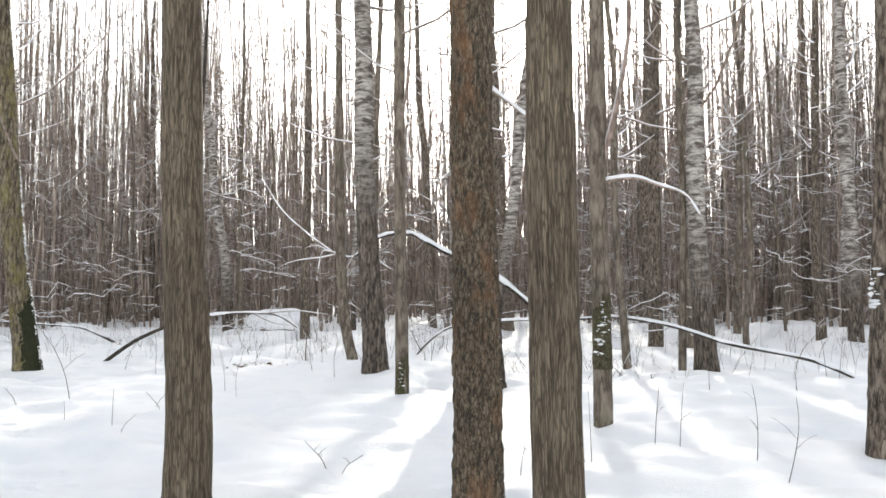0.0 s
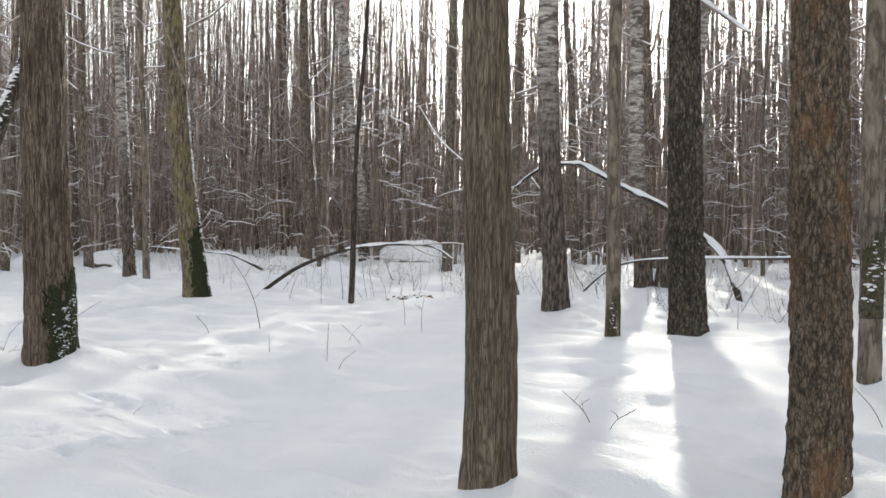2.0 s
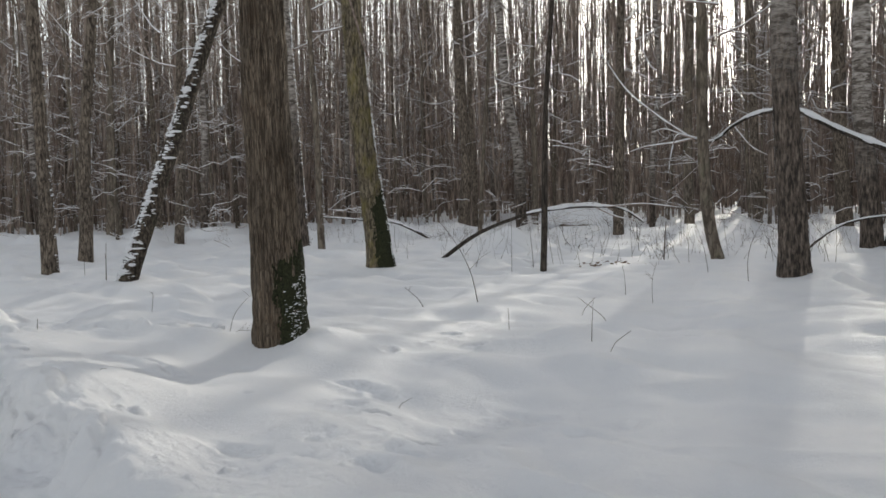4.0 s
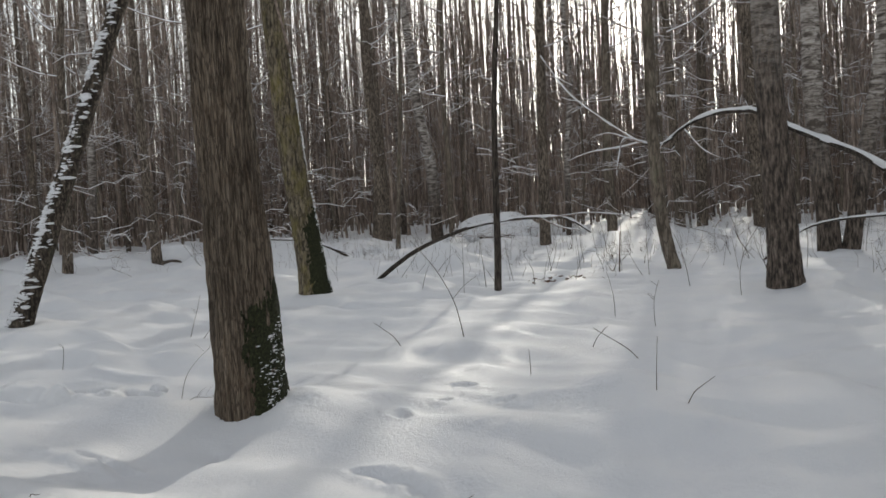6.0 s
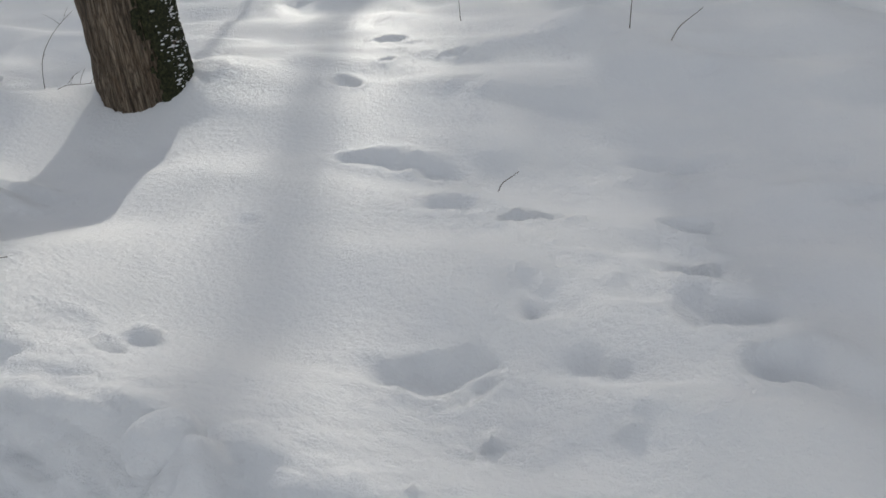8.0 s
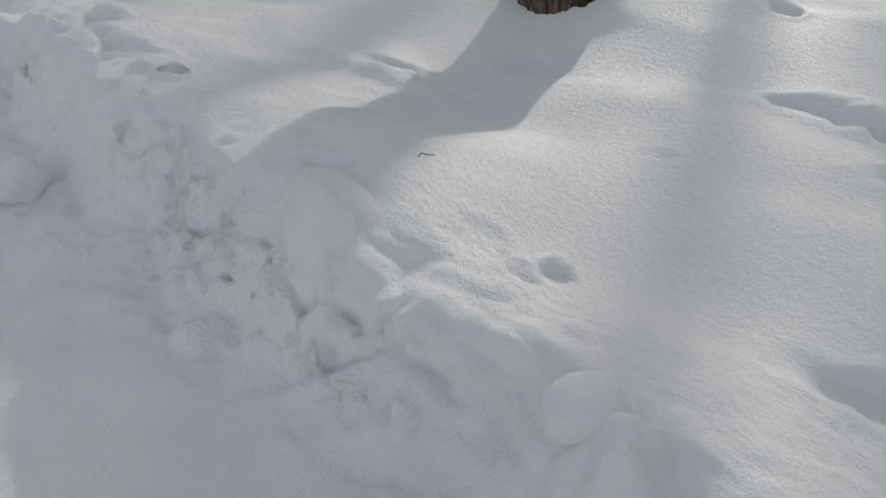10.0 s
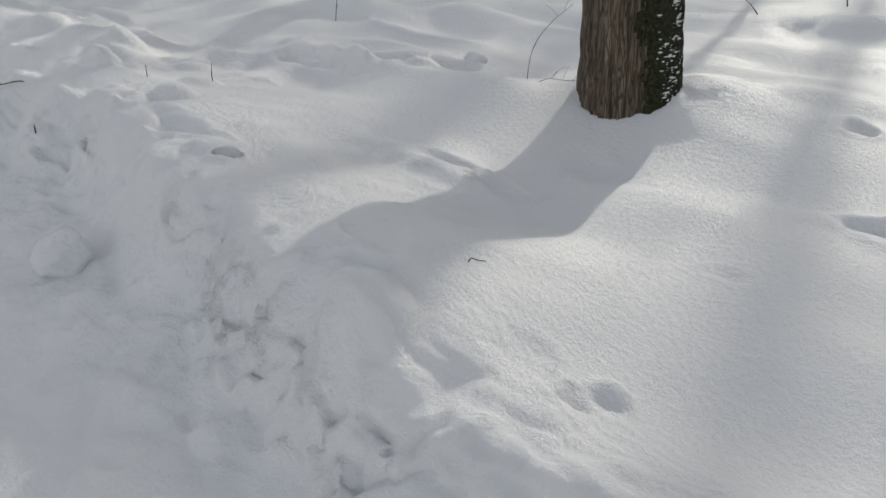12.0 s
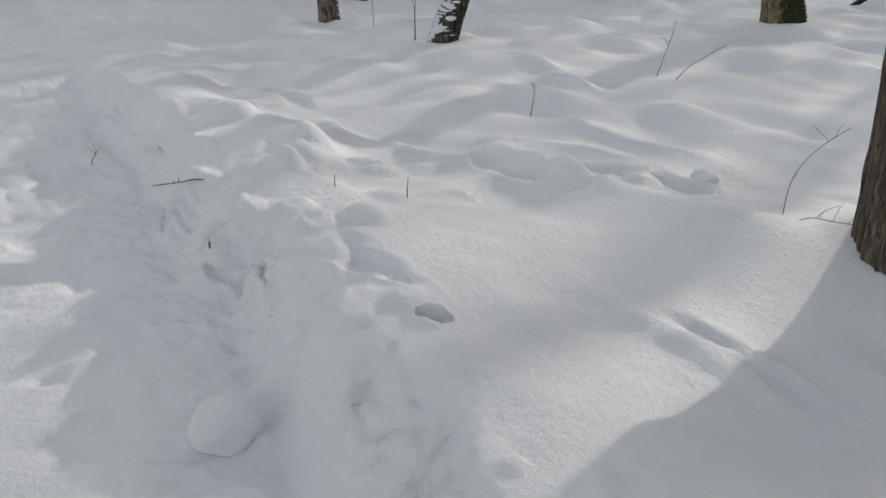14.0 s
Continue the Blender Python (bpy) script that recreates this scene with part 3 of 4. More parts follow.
def tree(name, x, y, r, lean=(0, 0), h=16.0, mat=None, near=False, furrow=(0.0, 5), wob=0.10, flare=0.12, label="", category="tree", group="", crown=True, snow=None, moss=None, kink=0.0, moss_mat=None):
    """snow: (z0, z1, count, bearing, width, size) of snow that sticks to the bark."""
    global TREE_COUNT
    TREE_COUNT += 1
    base = empty(name, x, y, height(x, y))
    me, p, rad = trunk_mesh(r, h, lean, mat, near, TREE_COUNT * 1.7, furrow, wob, flare)
    tr = new("trunk", me)
    tr.parent = base
    if kink:
        for v in me.vertices:
            v.co.x += kink * math.exp(-max(v.co.z, 0) / 0.7) - kink
    if crown:
        cr = new("crown", CROWNS[TREE_COUNT % 3])
        cr.parent = base
        top = p[-1]
        sc = h / 16.5
        cr.matrix_local = Matrix(((sc, 0, lean[0] * sc, 0), (0, sc, lean[1] * sc, 0), (0, 0, sc, 0), (0, 0, 0, 1)))
    if snow:
        clinging("clinging_snow", p, rad, *snow, SNOW, tr, TREE_COUNT, "white snow stuck to the bark", (0.007 if moss_mat else 0.018) if moss else 0.0)
    if moss:
        moss_shell(p, rad, *moss, tr, TREE_COUNT, moss_mat, 0.35 if moss_mat else 1.0)
    return tagged(base, label, category, group)


def limb(base, pts, r0, r1, snow=True):
    """A side branch of a tree, by its points in the world."""
    o = np.array(base.location)
    ob, p, rad = branch_part("limb", base, [np.array(q) - o for q in pts], r0, r1, TWIG, 8)
    if snow:
        snow_strip(ob, p, rad, 0.05, 1.0, 0.8, 3)


FOREST = "trees of the winter forest"


def named_trees():
    g = FOREST
    tree("linden_tree", -1.955, 6.09, 0.133, (-0.011, -0.006), 17, LINDEN, True, (0.010, 9), 0.06, 0.14, kink=-0.035, label= "grey-brown linden with finely furrowed bark", group=g, snow=(1.2, 3.2, 120, 33, 9, 0.014))
    tree("linden_tree", 0.545, 5.63, 0.107, (0.003, 0.001), 17, LINDEN, True, (0.009, 9), 0.05, 0.08, "straight linden trunk with vertical furrows", group=g)
    tree("aspen_tree", -0.575, 7.285, 0.160, (0.006, 0.002), 18, ASPEN, True, (0.022, 3.2), 0.05, 0.10, "scaly trunk with rusty lichen on its bark", group=g, snow=(0.0, 2.0, 60, 20, 18, 0.009))
    tree("linden_tree", -7.53, 6.99, 0.232, (-0.012, -0.014), 18, OLD_LINDEN, True, (0.022, 8), 0.07, 0.10, "thick old linden with moss and snow at its foot", group=g,
         snow=(-0.02, 0.90, 380, 4, 27, 0.0105), moss=(-0.12, 0.86, 13, 50))
    tree("willow_tree", -13.0, 13.27, 0.23, (-0.062, -0.060), 15, ALGAE, True, (0.016, 4), 0.35, 0.25, "leaning trunk with yellow-green algae and snow", group=g, snow=(0.0, 5.0, 620, 36, 17, 0.024), moss=(-0.1, 1.5, 5, 62))
    tree("young_tree", -10.29, 14.77, 0.058, (0.04, 0.027), 10, BLACKISH, False, (0.0, 5), 0.12, 0.05, "thin dark pole-like young tree", group=g, crown=False)
    tree("birch_tree", -5.66, 14.30, 0.190, (-0.027, -0.010), 17, OLD_BIRCH, True, (0.018, 4), 0.12, 0.22, "birch with peeling bark and a dark foot", group=g)
    tree("young_tree", -3.48, 11.39, 0.086, (0.0, 0.0), 13, SMOOTH, True, (0.005, 4), 0.06, 0.03, "slender grey tree with a mossy foot", group=g, snow=(0.1, 0.6, 26, -60, 30, 0.014), moss=(-0.05, 0.5, -50, 65), moss_mat=MOSSY_BARK)
    t = tree("aspen_tree", -3.41, 13.88, 0.235, (-0.018, -0.006), 18, CRACKED, True, (0.026, 3), 0.08, 0.18, "dark thick trunk with deep cracked bark", group=g, snow=(0.0, 1.4, 170, 14, 15, 0.022))
    limb(t, [(-3.4, 13.88, 4.5), (-3.15, 13.8, 4.3), (-2.6, 13.7, 3.85)], 0.04, 0.02)
    t = tree("young_tree", -0.77, 10.87, 0.102, (0.011, 0.003), 14, SMOOTH, True, (0.006, 4), 0.06, 0.0, "slender trunk with snow on a mossy scar", group=g, snow=(0.7, 1.4, 36, -75, 38, 0.02), moss=(0.55, 1.35, -60, 90), moss_mat=MOSSY_BARK)
    limb(t, [(-0.72, 10.87, 2.43), (-0.4, 10.9, 2.45), (-0.15, 10.95, 2.36), (0.1, 11.0, 2.25), (0.25, 11.0, 2.03)], 0.022, 0.008)
    limb(t, [(-0.74, 10.87, 2.6), (-0.55, 10.9, 3.3), (-0.42, 10.95, 4.2), (-0.5, 10.9, 5.2)], 0.035, 0.02, False)
    tree("birch_tree", -0.9, 18.1, 0.19, (-0.014, -0.002), 18, BIRCH, False, (0.008, 3), 0.15, 0.2, "white birch with black marks above a dark foot", group=g)
    tree("young_tree", -8.40, 17.86, 0.125, (0.0, 0.0), 14, SMOOTH, False, (0.0, 4), 0.12, 0.05, "grey trunk bent just above the snow", group=g, kink=0.28)
    tree("young_tree", -14.94, 25.03, 0.165, (0.006, 0.004), 16, DARKBARK, False, (0.006, 4), 0.15, 0.05, "straight dark trunk behind a snowy heap", group=g)
    tree("leaning_tree", -13.95, 8.71, 0.145, (0.15, 0.31), 12, CRACKED, True, (0.008, 3), 0.15, 0.15, "leaning dark trunk with snow lying along it", group=g, snow=(0.0, 5.0, 1100, -98, 34, 0.044))
    tree("birch_tree", -18.14, 15.39, 0.155, (-0.02, -0.03), 16, OLD_BIRCH, False, (0.006, 3), 0.2, 0.2, "birch with snow blown onto one side", group=g, snow=(0.0, 6.0, 420, 44, 16, 0.028))
    tree("young_tree", -16.78, 14.89, 0.085, (-0.019, -0.026), 14, SMOOTH, False, (0.0, 3), 0.15, 0.05, "thin tree with snow blown onto one side", group=g, snow=(0.0, 5.0, 240, 44, 16, 0.024))
    tree("birch_tree", -6.05, 19.19, 0.185, (-0.031, -0.005), 17, BIRCH, False, (0.008, 3), 0.12, 0.15, "white birch growing beside a leaning one", group=g)
    tree("birch_tree", -5.72, 19.30, 0.150, (0.15, 0.029), 14, BIRCH, False, (0.006, 3), 0.3, 0.1, "slanting white birch with dark patches", group=g)
    tree("aspen_tree", -22.39, 26.27, 0.24, (-0.014, -0.012), 18, DARKBARK, False, (0.012, 3), 0.2, 0.2, "far trunk with dark rough bark", group=g)
    tree("aspen_tree", -10.45, 31.76, 0.25, (-0.036, -0.009), 19, DARKBARK, False, (0.012, 3), 0.2, 0.15, "far trunk with dark rough bark", group=g)
    tree("young_tree", -1.34, 18.11, 0.073, (0.022, 0.004), 13, SMOOTH, False, (0.0, 3), 0.15, 0.05, "thin straight young tree", group=g)
    tree("young_tree", -2.24, 17.64, 0.082, (-0.046, -0.012), 11, SMOOTH, False, (0.0, 3), 0.6, 0.05, "crooked thin young tree", group=g)
    tree("aspen_tree", -3.33, 24.91, 0.19, (0.039, 0.009), 18, DARKBARK, False, (0.01, 3), 0.2, 0.1, "far straight grey trunk", group=g)
    tree("young_tree", -1.72, 28.46, 0.115, (0.043, 0.006), 15, SMOOTH, False, (0.0, 3), 0.3, 0.05, "far thin forked young tree", group=g)
    tree("birch_tree", 1.50, 25.87, 0.19, (-0.009, 0.0), 18, BIRCH, False, (0.006, 3), 0.2, 0.1, "far birch with pale spotted bark", group=g)
    tree("aspen_tree", -0.06, 39.8, 0.16, (0.025, 0.001), 18, DARKBARK, False, (0.01, 3), 0.2, 0.1, "far straight grey trunk", group=g)
    tree("willow_tree", 1.80, 10.17, 0.115, (0.03, 0.0), 13, DARKBARK, True, (0.012, 4), 0.1, 0.15, "dark trunk with a lump of snow on a knot", group=g, snow=(1.25, 1.6, 40, 195, 25, 0.035))
    tree("birch_tree", -22.1, 29.5, 0.24, (-0.07, -0.06), 16, BIRCH, False, (0.006, 3), 0.25, 0.15, "far birch leaning with snow on its side", group=g, snow=(0.0, 6.0, 300, 44, 16, 0.035))
    tree("aspen_tree", -32.78, 35.16, 0.24, (-0.008, -0.008), 19, DARKBARK, False, (0.01, 3), 0.2, 0.1, "far straight grey trunk", group=g)
    tree("young_tree", -21.16, 29.11, 0.115, (0.003, 0.002), 16, SMOOTH, False, (0.0, 3), 0.2, 0.05, "far thin straight young tree", group=g)
    tree("aspen_tree", -17.4, 8.9, 0.145, (-0.003, -0.007), 16, DARKBARK, False, (0.01, 3), 0.15, 0.1, "dark trunk beside the leaning birch", group=g, snow=(0.0, 4.0, 160, 58, 16, 0.026))
    tree("aspen_tree", -20.89, 11.11, 0.16, (0.02, 0.05), 16, DARKBARK, False, (0.01, 3), 0.3, 0.1, "dark trunk forking low with snow on it", group=g, snow=(1.5, 6.0, 160, 58, 16, 0.03))
    tree("young_tree", -25.23, 15.97, 0.14, (0.026, 0.047), 16, DARKBARK, False, (0.0, 3), 0.2, 0.1, "far straight grey trunk", group=g)
    tree("aspen_tree", -46.7, 21.27, 0.27, (0.007, 0.016), 19, DARKBARK, False, (0.0, 3), 0.2, 0.1, "far straight grey trunk", group=g)
    tree("young_tree", -31.07, 16.52, 0.155, (0.013, 0.028), 17, SMOOTH, False, (0.0, 3), 0.2, 0.1, "far straight grey trunk", group=g)
    tree("aspen_tree", -35.26, 37.62, 0.26, (0.004, 0.004), 19, DARKBARK, False, (0.0, 3), 0.2, 0.1, "far straight grey trunk", group=g)
    tree("young_tree", -14.46, 28.76, 0.17, (0.024, 0.010), 17, SMOOTH, False, (0.0, 3), 0.2, 0.1, "far straight grey trunk", group=g)
    tree("aspen_tree", -13.47, 34.86, 0.22, (0.017, 0.005), 18, DARKBARK, False, (0.0, 3), 0.2, 0.1, "far straight grey trunk", group=g)
    tree("aspen_tree", -5.79, 34.25, 0.255, (0.026, 0.002), 19, DARKBARK, False, (0.0, 3), 0.2, 0.1, "far straight grey trunk", group=g)
    tree("young_tree", -2.22, 23.98, 0.14, (-0.003, 0.0), 16, SMOOTH, False, (0.0, 3), 0.2, 0.1, "far straight grey trunk", group=g)
    tree("aspen_tree", -0.37, 40.85, 0.25, (0.002, 0.0), 19, DARKBARK, False, (0.0, 3), 0.2, 0.1, "far straight grey trunk", group=g)


def scattered_trees():
    """The wood behind: copies of a few trees."""
    kinds = []
    for name, r, mat, h, lb in (("aspen_tree", 0.15, DARKBARK, 17, "straight grey forest trunk in the snow"), ("young_tree", 0.085, SMOOTH, 14, "thin straight forest tree in the snow"),
                                ("birch_tree", 0.12, BIRCH, 17, "white-barked birch in the forest snow"), ("young_tree", 0.06, SMOOTH, 12, "very thin bare forest tree in the snow")):
        kinds.append(tree(name, 30, -60, r, (rng.uniform(-0.02, 0.02), rng.uniform(-0.02, 0.02)), h, mat, False, (0.006, 3), 0.3, 0.1, lb, group=FOREST))
    spots = [(o.location.x, o.location.y) for o in scene.objects if o.type == "EMPTY"]
    placed = 0
    while placed < 250:
        if placed < 205:
            a, d = radians(rng.uniform(-82, 48)), 21 + 36 * rng.uniform(0, 1) ** 0.75
            x, y = -5 + d * math.sin(a), 4 + d * math.cos(a)
        else:
            x, y = rng.uniform(-45, 30), rng.uniform(-32, -3)
        if y > 0 and in_lit_lane(x, y, 0.1):
            continue
        if min((x - sx) ** 2 + (y - sy) ** 2 for sx, sy in spots) < 1.0:
            continue
        spots.append((x, y))
        k = kinds[rng.choice(4, p=(0.22, 0.36, 0.14, 0.28))] if placed > 3 else kinds[placed]
        s = rng.uniform(0.8, 1.2)
        m = Matrix.LocRotScale((x, y, height(x, y)), Euler((rng.normal(0, 0.025), rng.normal(0, 0.025), rng.uniform(0, 6.28))), (s, s, s))
        if placed < 4:
            k.matrix_basis = m
        else:
            copy_thing(k, m)
        placed += 1


def prisms(p0, p1, r0, r1, bend, seg=3, rings=4, crook=None):
    """Many thin tapered stems at once: arrays of foot, tip and radii."""
    n = len(p0)
    t = np.linspace(0, 1, rings)
    ax = p0[:, None, :] + (p1 - p0)[:, None, :] * t[None, :, None] + bend[:, None, :] * (4 * t * (1 - t))[None, :, None]
    if crook is not None:
        ax[:, 1:-1] += crook
    d = p1 - p0
    d = d / (np.linalg.norm(d, axis=1)[:, None] + 1e-9)
    ref = np.where(np.abs(d[:, 2:3]) > 0.7, np.array([[0, 1.0, 0]]), np.array([[0, 0, 1.0]]))
    a = np.cross(d, ref)
    a /= np.linalg.norm(a, axis=1)[:, None] + 1e-9
    b = np.cross(d, a)
    th = np.linspace(0, 2 * np.pi, seg, endpoint=False)
    rad = r0[:, None] * (1 - t[None]) + r1[:, None] * t[None]
    v = ax[:, :, None, :] + rad[:, :, None, None] * (a[:, None, None, :] * np.cos(th)[None, None, :, None] + b[:, None, None, :] * np.sin(th)[None, None, :, None])
    base = (np.arange(n) * rings * seg)[:, None, None]
    i, k = np.arange(rings - 1)[None, :, None] * seg, np.arange(seg)[None, None, :]
    q = np.stack(np.broadcast_arrays(base + i + k, base + i + (k + 1) % seg, base + i + seg + (k + 1) % seg, base + i + seg + k), -1).reshape(-1, 4)
    return v.reshape(-1, 3), q


def fast_mesh(name, v, q, mat):
    me = bpy.data.meshes.new(name)
    me.vertices.add(len(v))
    me.vertices.foreach_set("co", v.astype(np.float32).ravel())
    me.loops.add(q.size)
    me.loops.foreach_set("vertex_index", q.astype(np.int32).ravel())
    me.polygons.add(len(q))
    me.polygons.foreach_set("loop_start", np.arange(0, q.size, 4, dtype=np.int32))
    me.polygons.foreach_set("use_smooth", np.ones(len(q), bool))
    me.update(calc_edges=True)
    me.validate()
    me.materials.append(mat)
    return new(name, me)


LIT_LANES = ((-8.0, -7.0), (-5.9, -5.0), (-4.2, -3.1), (-0.95, -0.48), (-0.02, 0.46), (0.66, 1.05), (5.05, 5.45), (5.85, 6.2))


def in_lit_lane(x, y, margin=0.0):
    """Lanes kept clear of stems so that the low sun lights chosen strips of snow."""
    c, s = math.cos(radians(SUN_AZ)), math.sin(radians(SUN_AZ))
    u = (np.asarray(x) + 6.9) * c - (np.asarray(y) - 6.0) * s
    hit = np.zeros(np.shape(u), bool)
    for a, b in LIT_LANES:
        hit |= (u > a - margin) & (u < b + margin)
    return hit


def ring_spots(n, d0, d1, a0, a1, power):
    a, d = np.radians(rng.uniform(a0, a1, n)), d0 + (d1 - d0) * rng.uniform(0, 1, n) ** power
    x, y = -5 + d * np.sin(a), 4 + d * np.cos(a)
    free = ~(in_lit_lane(x, y, 0.05) & (d < 58) & (y > 0))
    return x[free], y[free], d[free]


def clear_lanes(q0, q1):
    """Which twigs, by foot and tip, stay out of the lit gaps."""
    mid = (q0 + q1) / 2
    near = np.hypot(mid[:, 0] + 5, mid[:, 1] - 4) < 58
    return ~(near & (in_lit_lane(mid[:, 0], mid[:, 1]) | in_lit_lane(q1[:, 0], q1[:, 1]))) | (rng.uniform(0, 1, len(mid)) < 0.13)


def twig_mesh(name, q0, q1, r0, r1, bend, label):
    keep = clear_lanes(q0, q1)
    v, q = prisms(q0[keep], q1[keep], r0[keep], r1[keep], bend[keep], 3, 2)
    tagged(fast_mesh(name, v, q, CROWN_TWIG), label, "twigs", kind="stuff")


def canopy():
    """The fine bare twigs of the crowns, high in the wood."""
    m = 135000
    a, d = np.radians(rng.uniform(-88, 62, m)), 33 + 85 * rng.uniform(0, 1, m) ** 0.75
    x, y = -5 + d * np.sin(a), 4 + d * np.cos(a)
    dens = vnoise(x * 0.35, y * 0.35, 0, 61)
    z = 3.5 + (d * 0.40 + 1.5) * rng.uniform(0, 1, m) ** 0.85
    keep = (dens > 0.30) & (z < 24)
    keep |= (d > 60) & (z < 24)
    q0 = np.stack([x, y, z], 1)[keep]
    d = d[keep]
    n = len(q0)
    b, ln = rng.uniform(0, 6.28, n), rng.uniform(0.6, 2.6, n)
    up = rng.uniform(0.1, 1.9, n)
    q1 = q0 + np.stack([np.cos(b) * ln * 0.55, np.sin(b) * ln * 0.55, ln * up * 0.6], 1)
    r0 = rng.uniform(0.011, 0.020, n) * (0.7 + d / 62)
    twig_mesh("canopy_twigs", q0, q1, r0, r0 * 0.45, rng.normal(0, 0.12, (n, 3)), "haze of fine bare twigs in the winter crowns")


def add_shade_twigs():
    """Added twigs, mostly above the view, that block sun between the lit lanes."""
    m = 1900
    lane = rng.choice(3, m, p=(0.77, 0.2, 0.03))
    u = np.where(lane == 0, rng.uniform(1.45, 4.95, m), np.where(lane == 1, rng.uniform(6.3, 8.8, m), rng.uniform(-3.0, -1.05, m)))
    w = rng.uniform(26, 60, m)
    z = np.clip(w - rng.uniform(-3, 14, m), 0, 62) * math.tan(radians(SUN_EL))
    c, s = math.cos(radians(SUN_AZ)), math.sin(radians(SUN_AZ))
    q0 = np.stack([-6.9 + u * c + w * s, 6.0 - u * s + w * c, z], 1)
    b, ln = rng.uniform(0, 6.28, m), rng.uniform(0.6, 2.0, m)
    q1 = q0 + np.stack([np.cos(b) * ln * 0.6, np.sin(b) * ln * 0.6, ln * rng.uniform(0.0, 1.0, m)], 1)
    r0 = rng.uniform(0.010, 0.020, m)
    twig_mesh("crown_twigs", q0, q1, r0, r0 * 0.5, rng.normal(0, 0.12, (m, 3)), "added twigs mostly out of view that shade the snow")


def far_woods():
    x, y, d = ring_spots(5200, 52, 190, -95, 75, 0.8)
    x2, y2, d2 = ring_spots(900, 50, 150, 75, 265, 0.8)
    x, y = np.concatenate([x, x2]), np.concatenate([y, y2])
    n = len(x)
    z = ground(x, y, False) - 0.2
    p0 = np.stack([x, y, z], 1)
    h = rng.uniform(15, 25, n)
    p1 = p0 + np.stack([rng.normal(0, 0.04, n) * h, rng.normal(0, 0.04, n) * h, h], 1)
    v, q = prisms(p0, p1, rng.uniform(0.05, 0.2, n), np.full(n, 0.025), rng.normal(0, 0.15, (n, 3)) * [1, 1, 0], 4, 4)
    tagged(fast_mesh("far_woods", v, q, WOODS), "dense grey-brown trunks of the far winter wood", "forest", kind="stuff")
    # the closed edge of the wood, far behind
    a, d = np.radians(np.concatenate([rng.uniform(-95, 75, 5200), rng.uniform(75, 265, 1500)])), rng.uniform(120, 260, 6700)
    xx, yy = -5 + d * np.sin(a), 4 + d * np.cos(a)
    e0 = np.stack([xx, yy, ground(xx, yy, False) - 0.3], 1)
    eh = rng.uniform(9, 20, len(a))
    e1 = e0 + np.stack([rng.normal(0, 0.05, len(a)) * eh, rng.normal(0, 0.05, len(a)) * eh, eh], 1)
    v, q = prisms(e0, e1, rng.uniform(0.12, 0.38, len(a)), np.full(len(a), 0.03), rng.normal(0, 0.3, (len(a), 3)) * [1, 1, 0], 4, 3)
    tagged(fast_mesh("wood_edge", v, q, WOODS), "closed grey-brown edge of the distant wood", "forest", kind="stuff")
    # their twigs
    m = 22000
    k = rng.integers(0, n, m)
    s = rng.uniform(0.05, 1.0, m) ** 0.7
    q0 = p0[k] + (p1[k] - p0[k]) * s[:, None]
    a, ln = rng.uniform(0, 6.28, m), rng.uniform(0.8, 3.4, m)
    q1 = q0 + np.stack([np.cos(a) * ln * 0.7, np.sin(a) * ln * 0.7, ln * rng.uniform(-0.1, 1.0, m)], 1)
    twig_mesh("far_branches", q0, q1, rng.uniform(0.02, 0.042, m), np.full(m, 0.012), rng.normal(0, 0.12, (m, 3)), "tangle of bare branches in the far wood")


def saplings():
    x, y, d = ring_spots(3000, 33, 84, -80, 60, 0.85)
    n = len(x)
    z = ground(x, y, False) - 0.1
    p0 = np.stack([x, y, z], 1)
    h = 5 + 13 * rng.uniform(0, 1, n)
    p1 = p0 + np.stack([rng.normal(0, 0.045, n) * h, rng.normal(0, 0.045, n) * h, h], 1)
    v, q = prisms(p0, p1, 0.008 + h * rng.uniform(0.002, 0.005, n), np.full(n, 0.010), rng.normal(0, 0.22, (n, 3)) * [1, 1, 0], 4, 5)
    tagged(fast_mesh("saplings", v, q, WOODS), "thicket of thin bare saplings between the trunks", "saplings", kind="stuff")
    m = 34000
    k = rng.integers(0, n, m)
    s = rng.uniform(0.03, 1.0, m) ** 0.62
    q0 = p0[k] + (p1[k] - p0[k]) * s[:, None]
    a, ln = rng.uniform(0, 6.28, m), rng.uniform(0.3, 1.9, m) * (1.15 - 0.6 * s)
    q1 = q0 + np.stack([np.cos(a) * ln, np.sin(a) * ln, ln * rng.uniform(-0.2, 0.9, m)], 1)
    twig_mesh("sapling_twigs", q0, q1, rng.uniform(0.006, 0.013, m), np.full(m, 0.004), rng.normal(0, 0.08, (m, 3)), "fine twigs of the thicket dusted with snow")


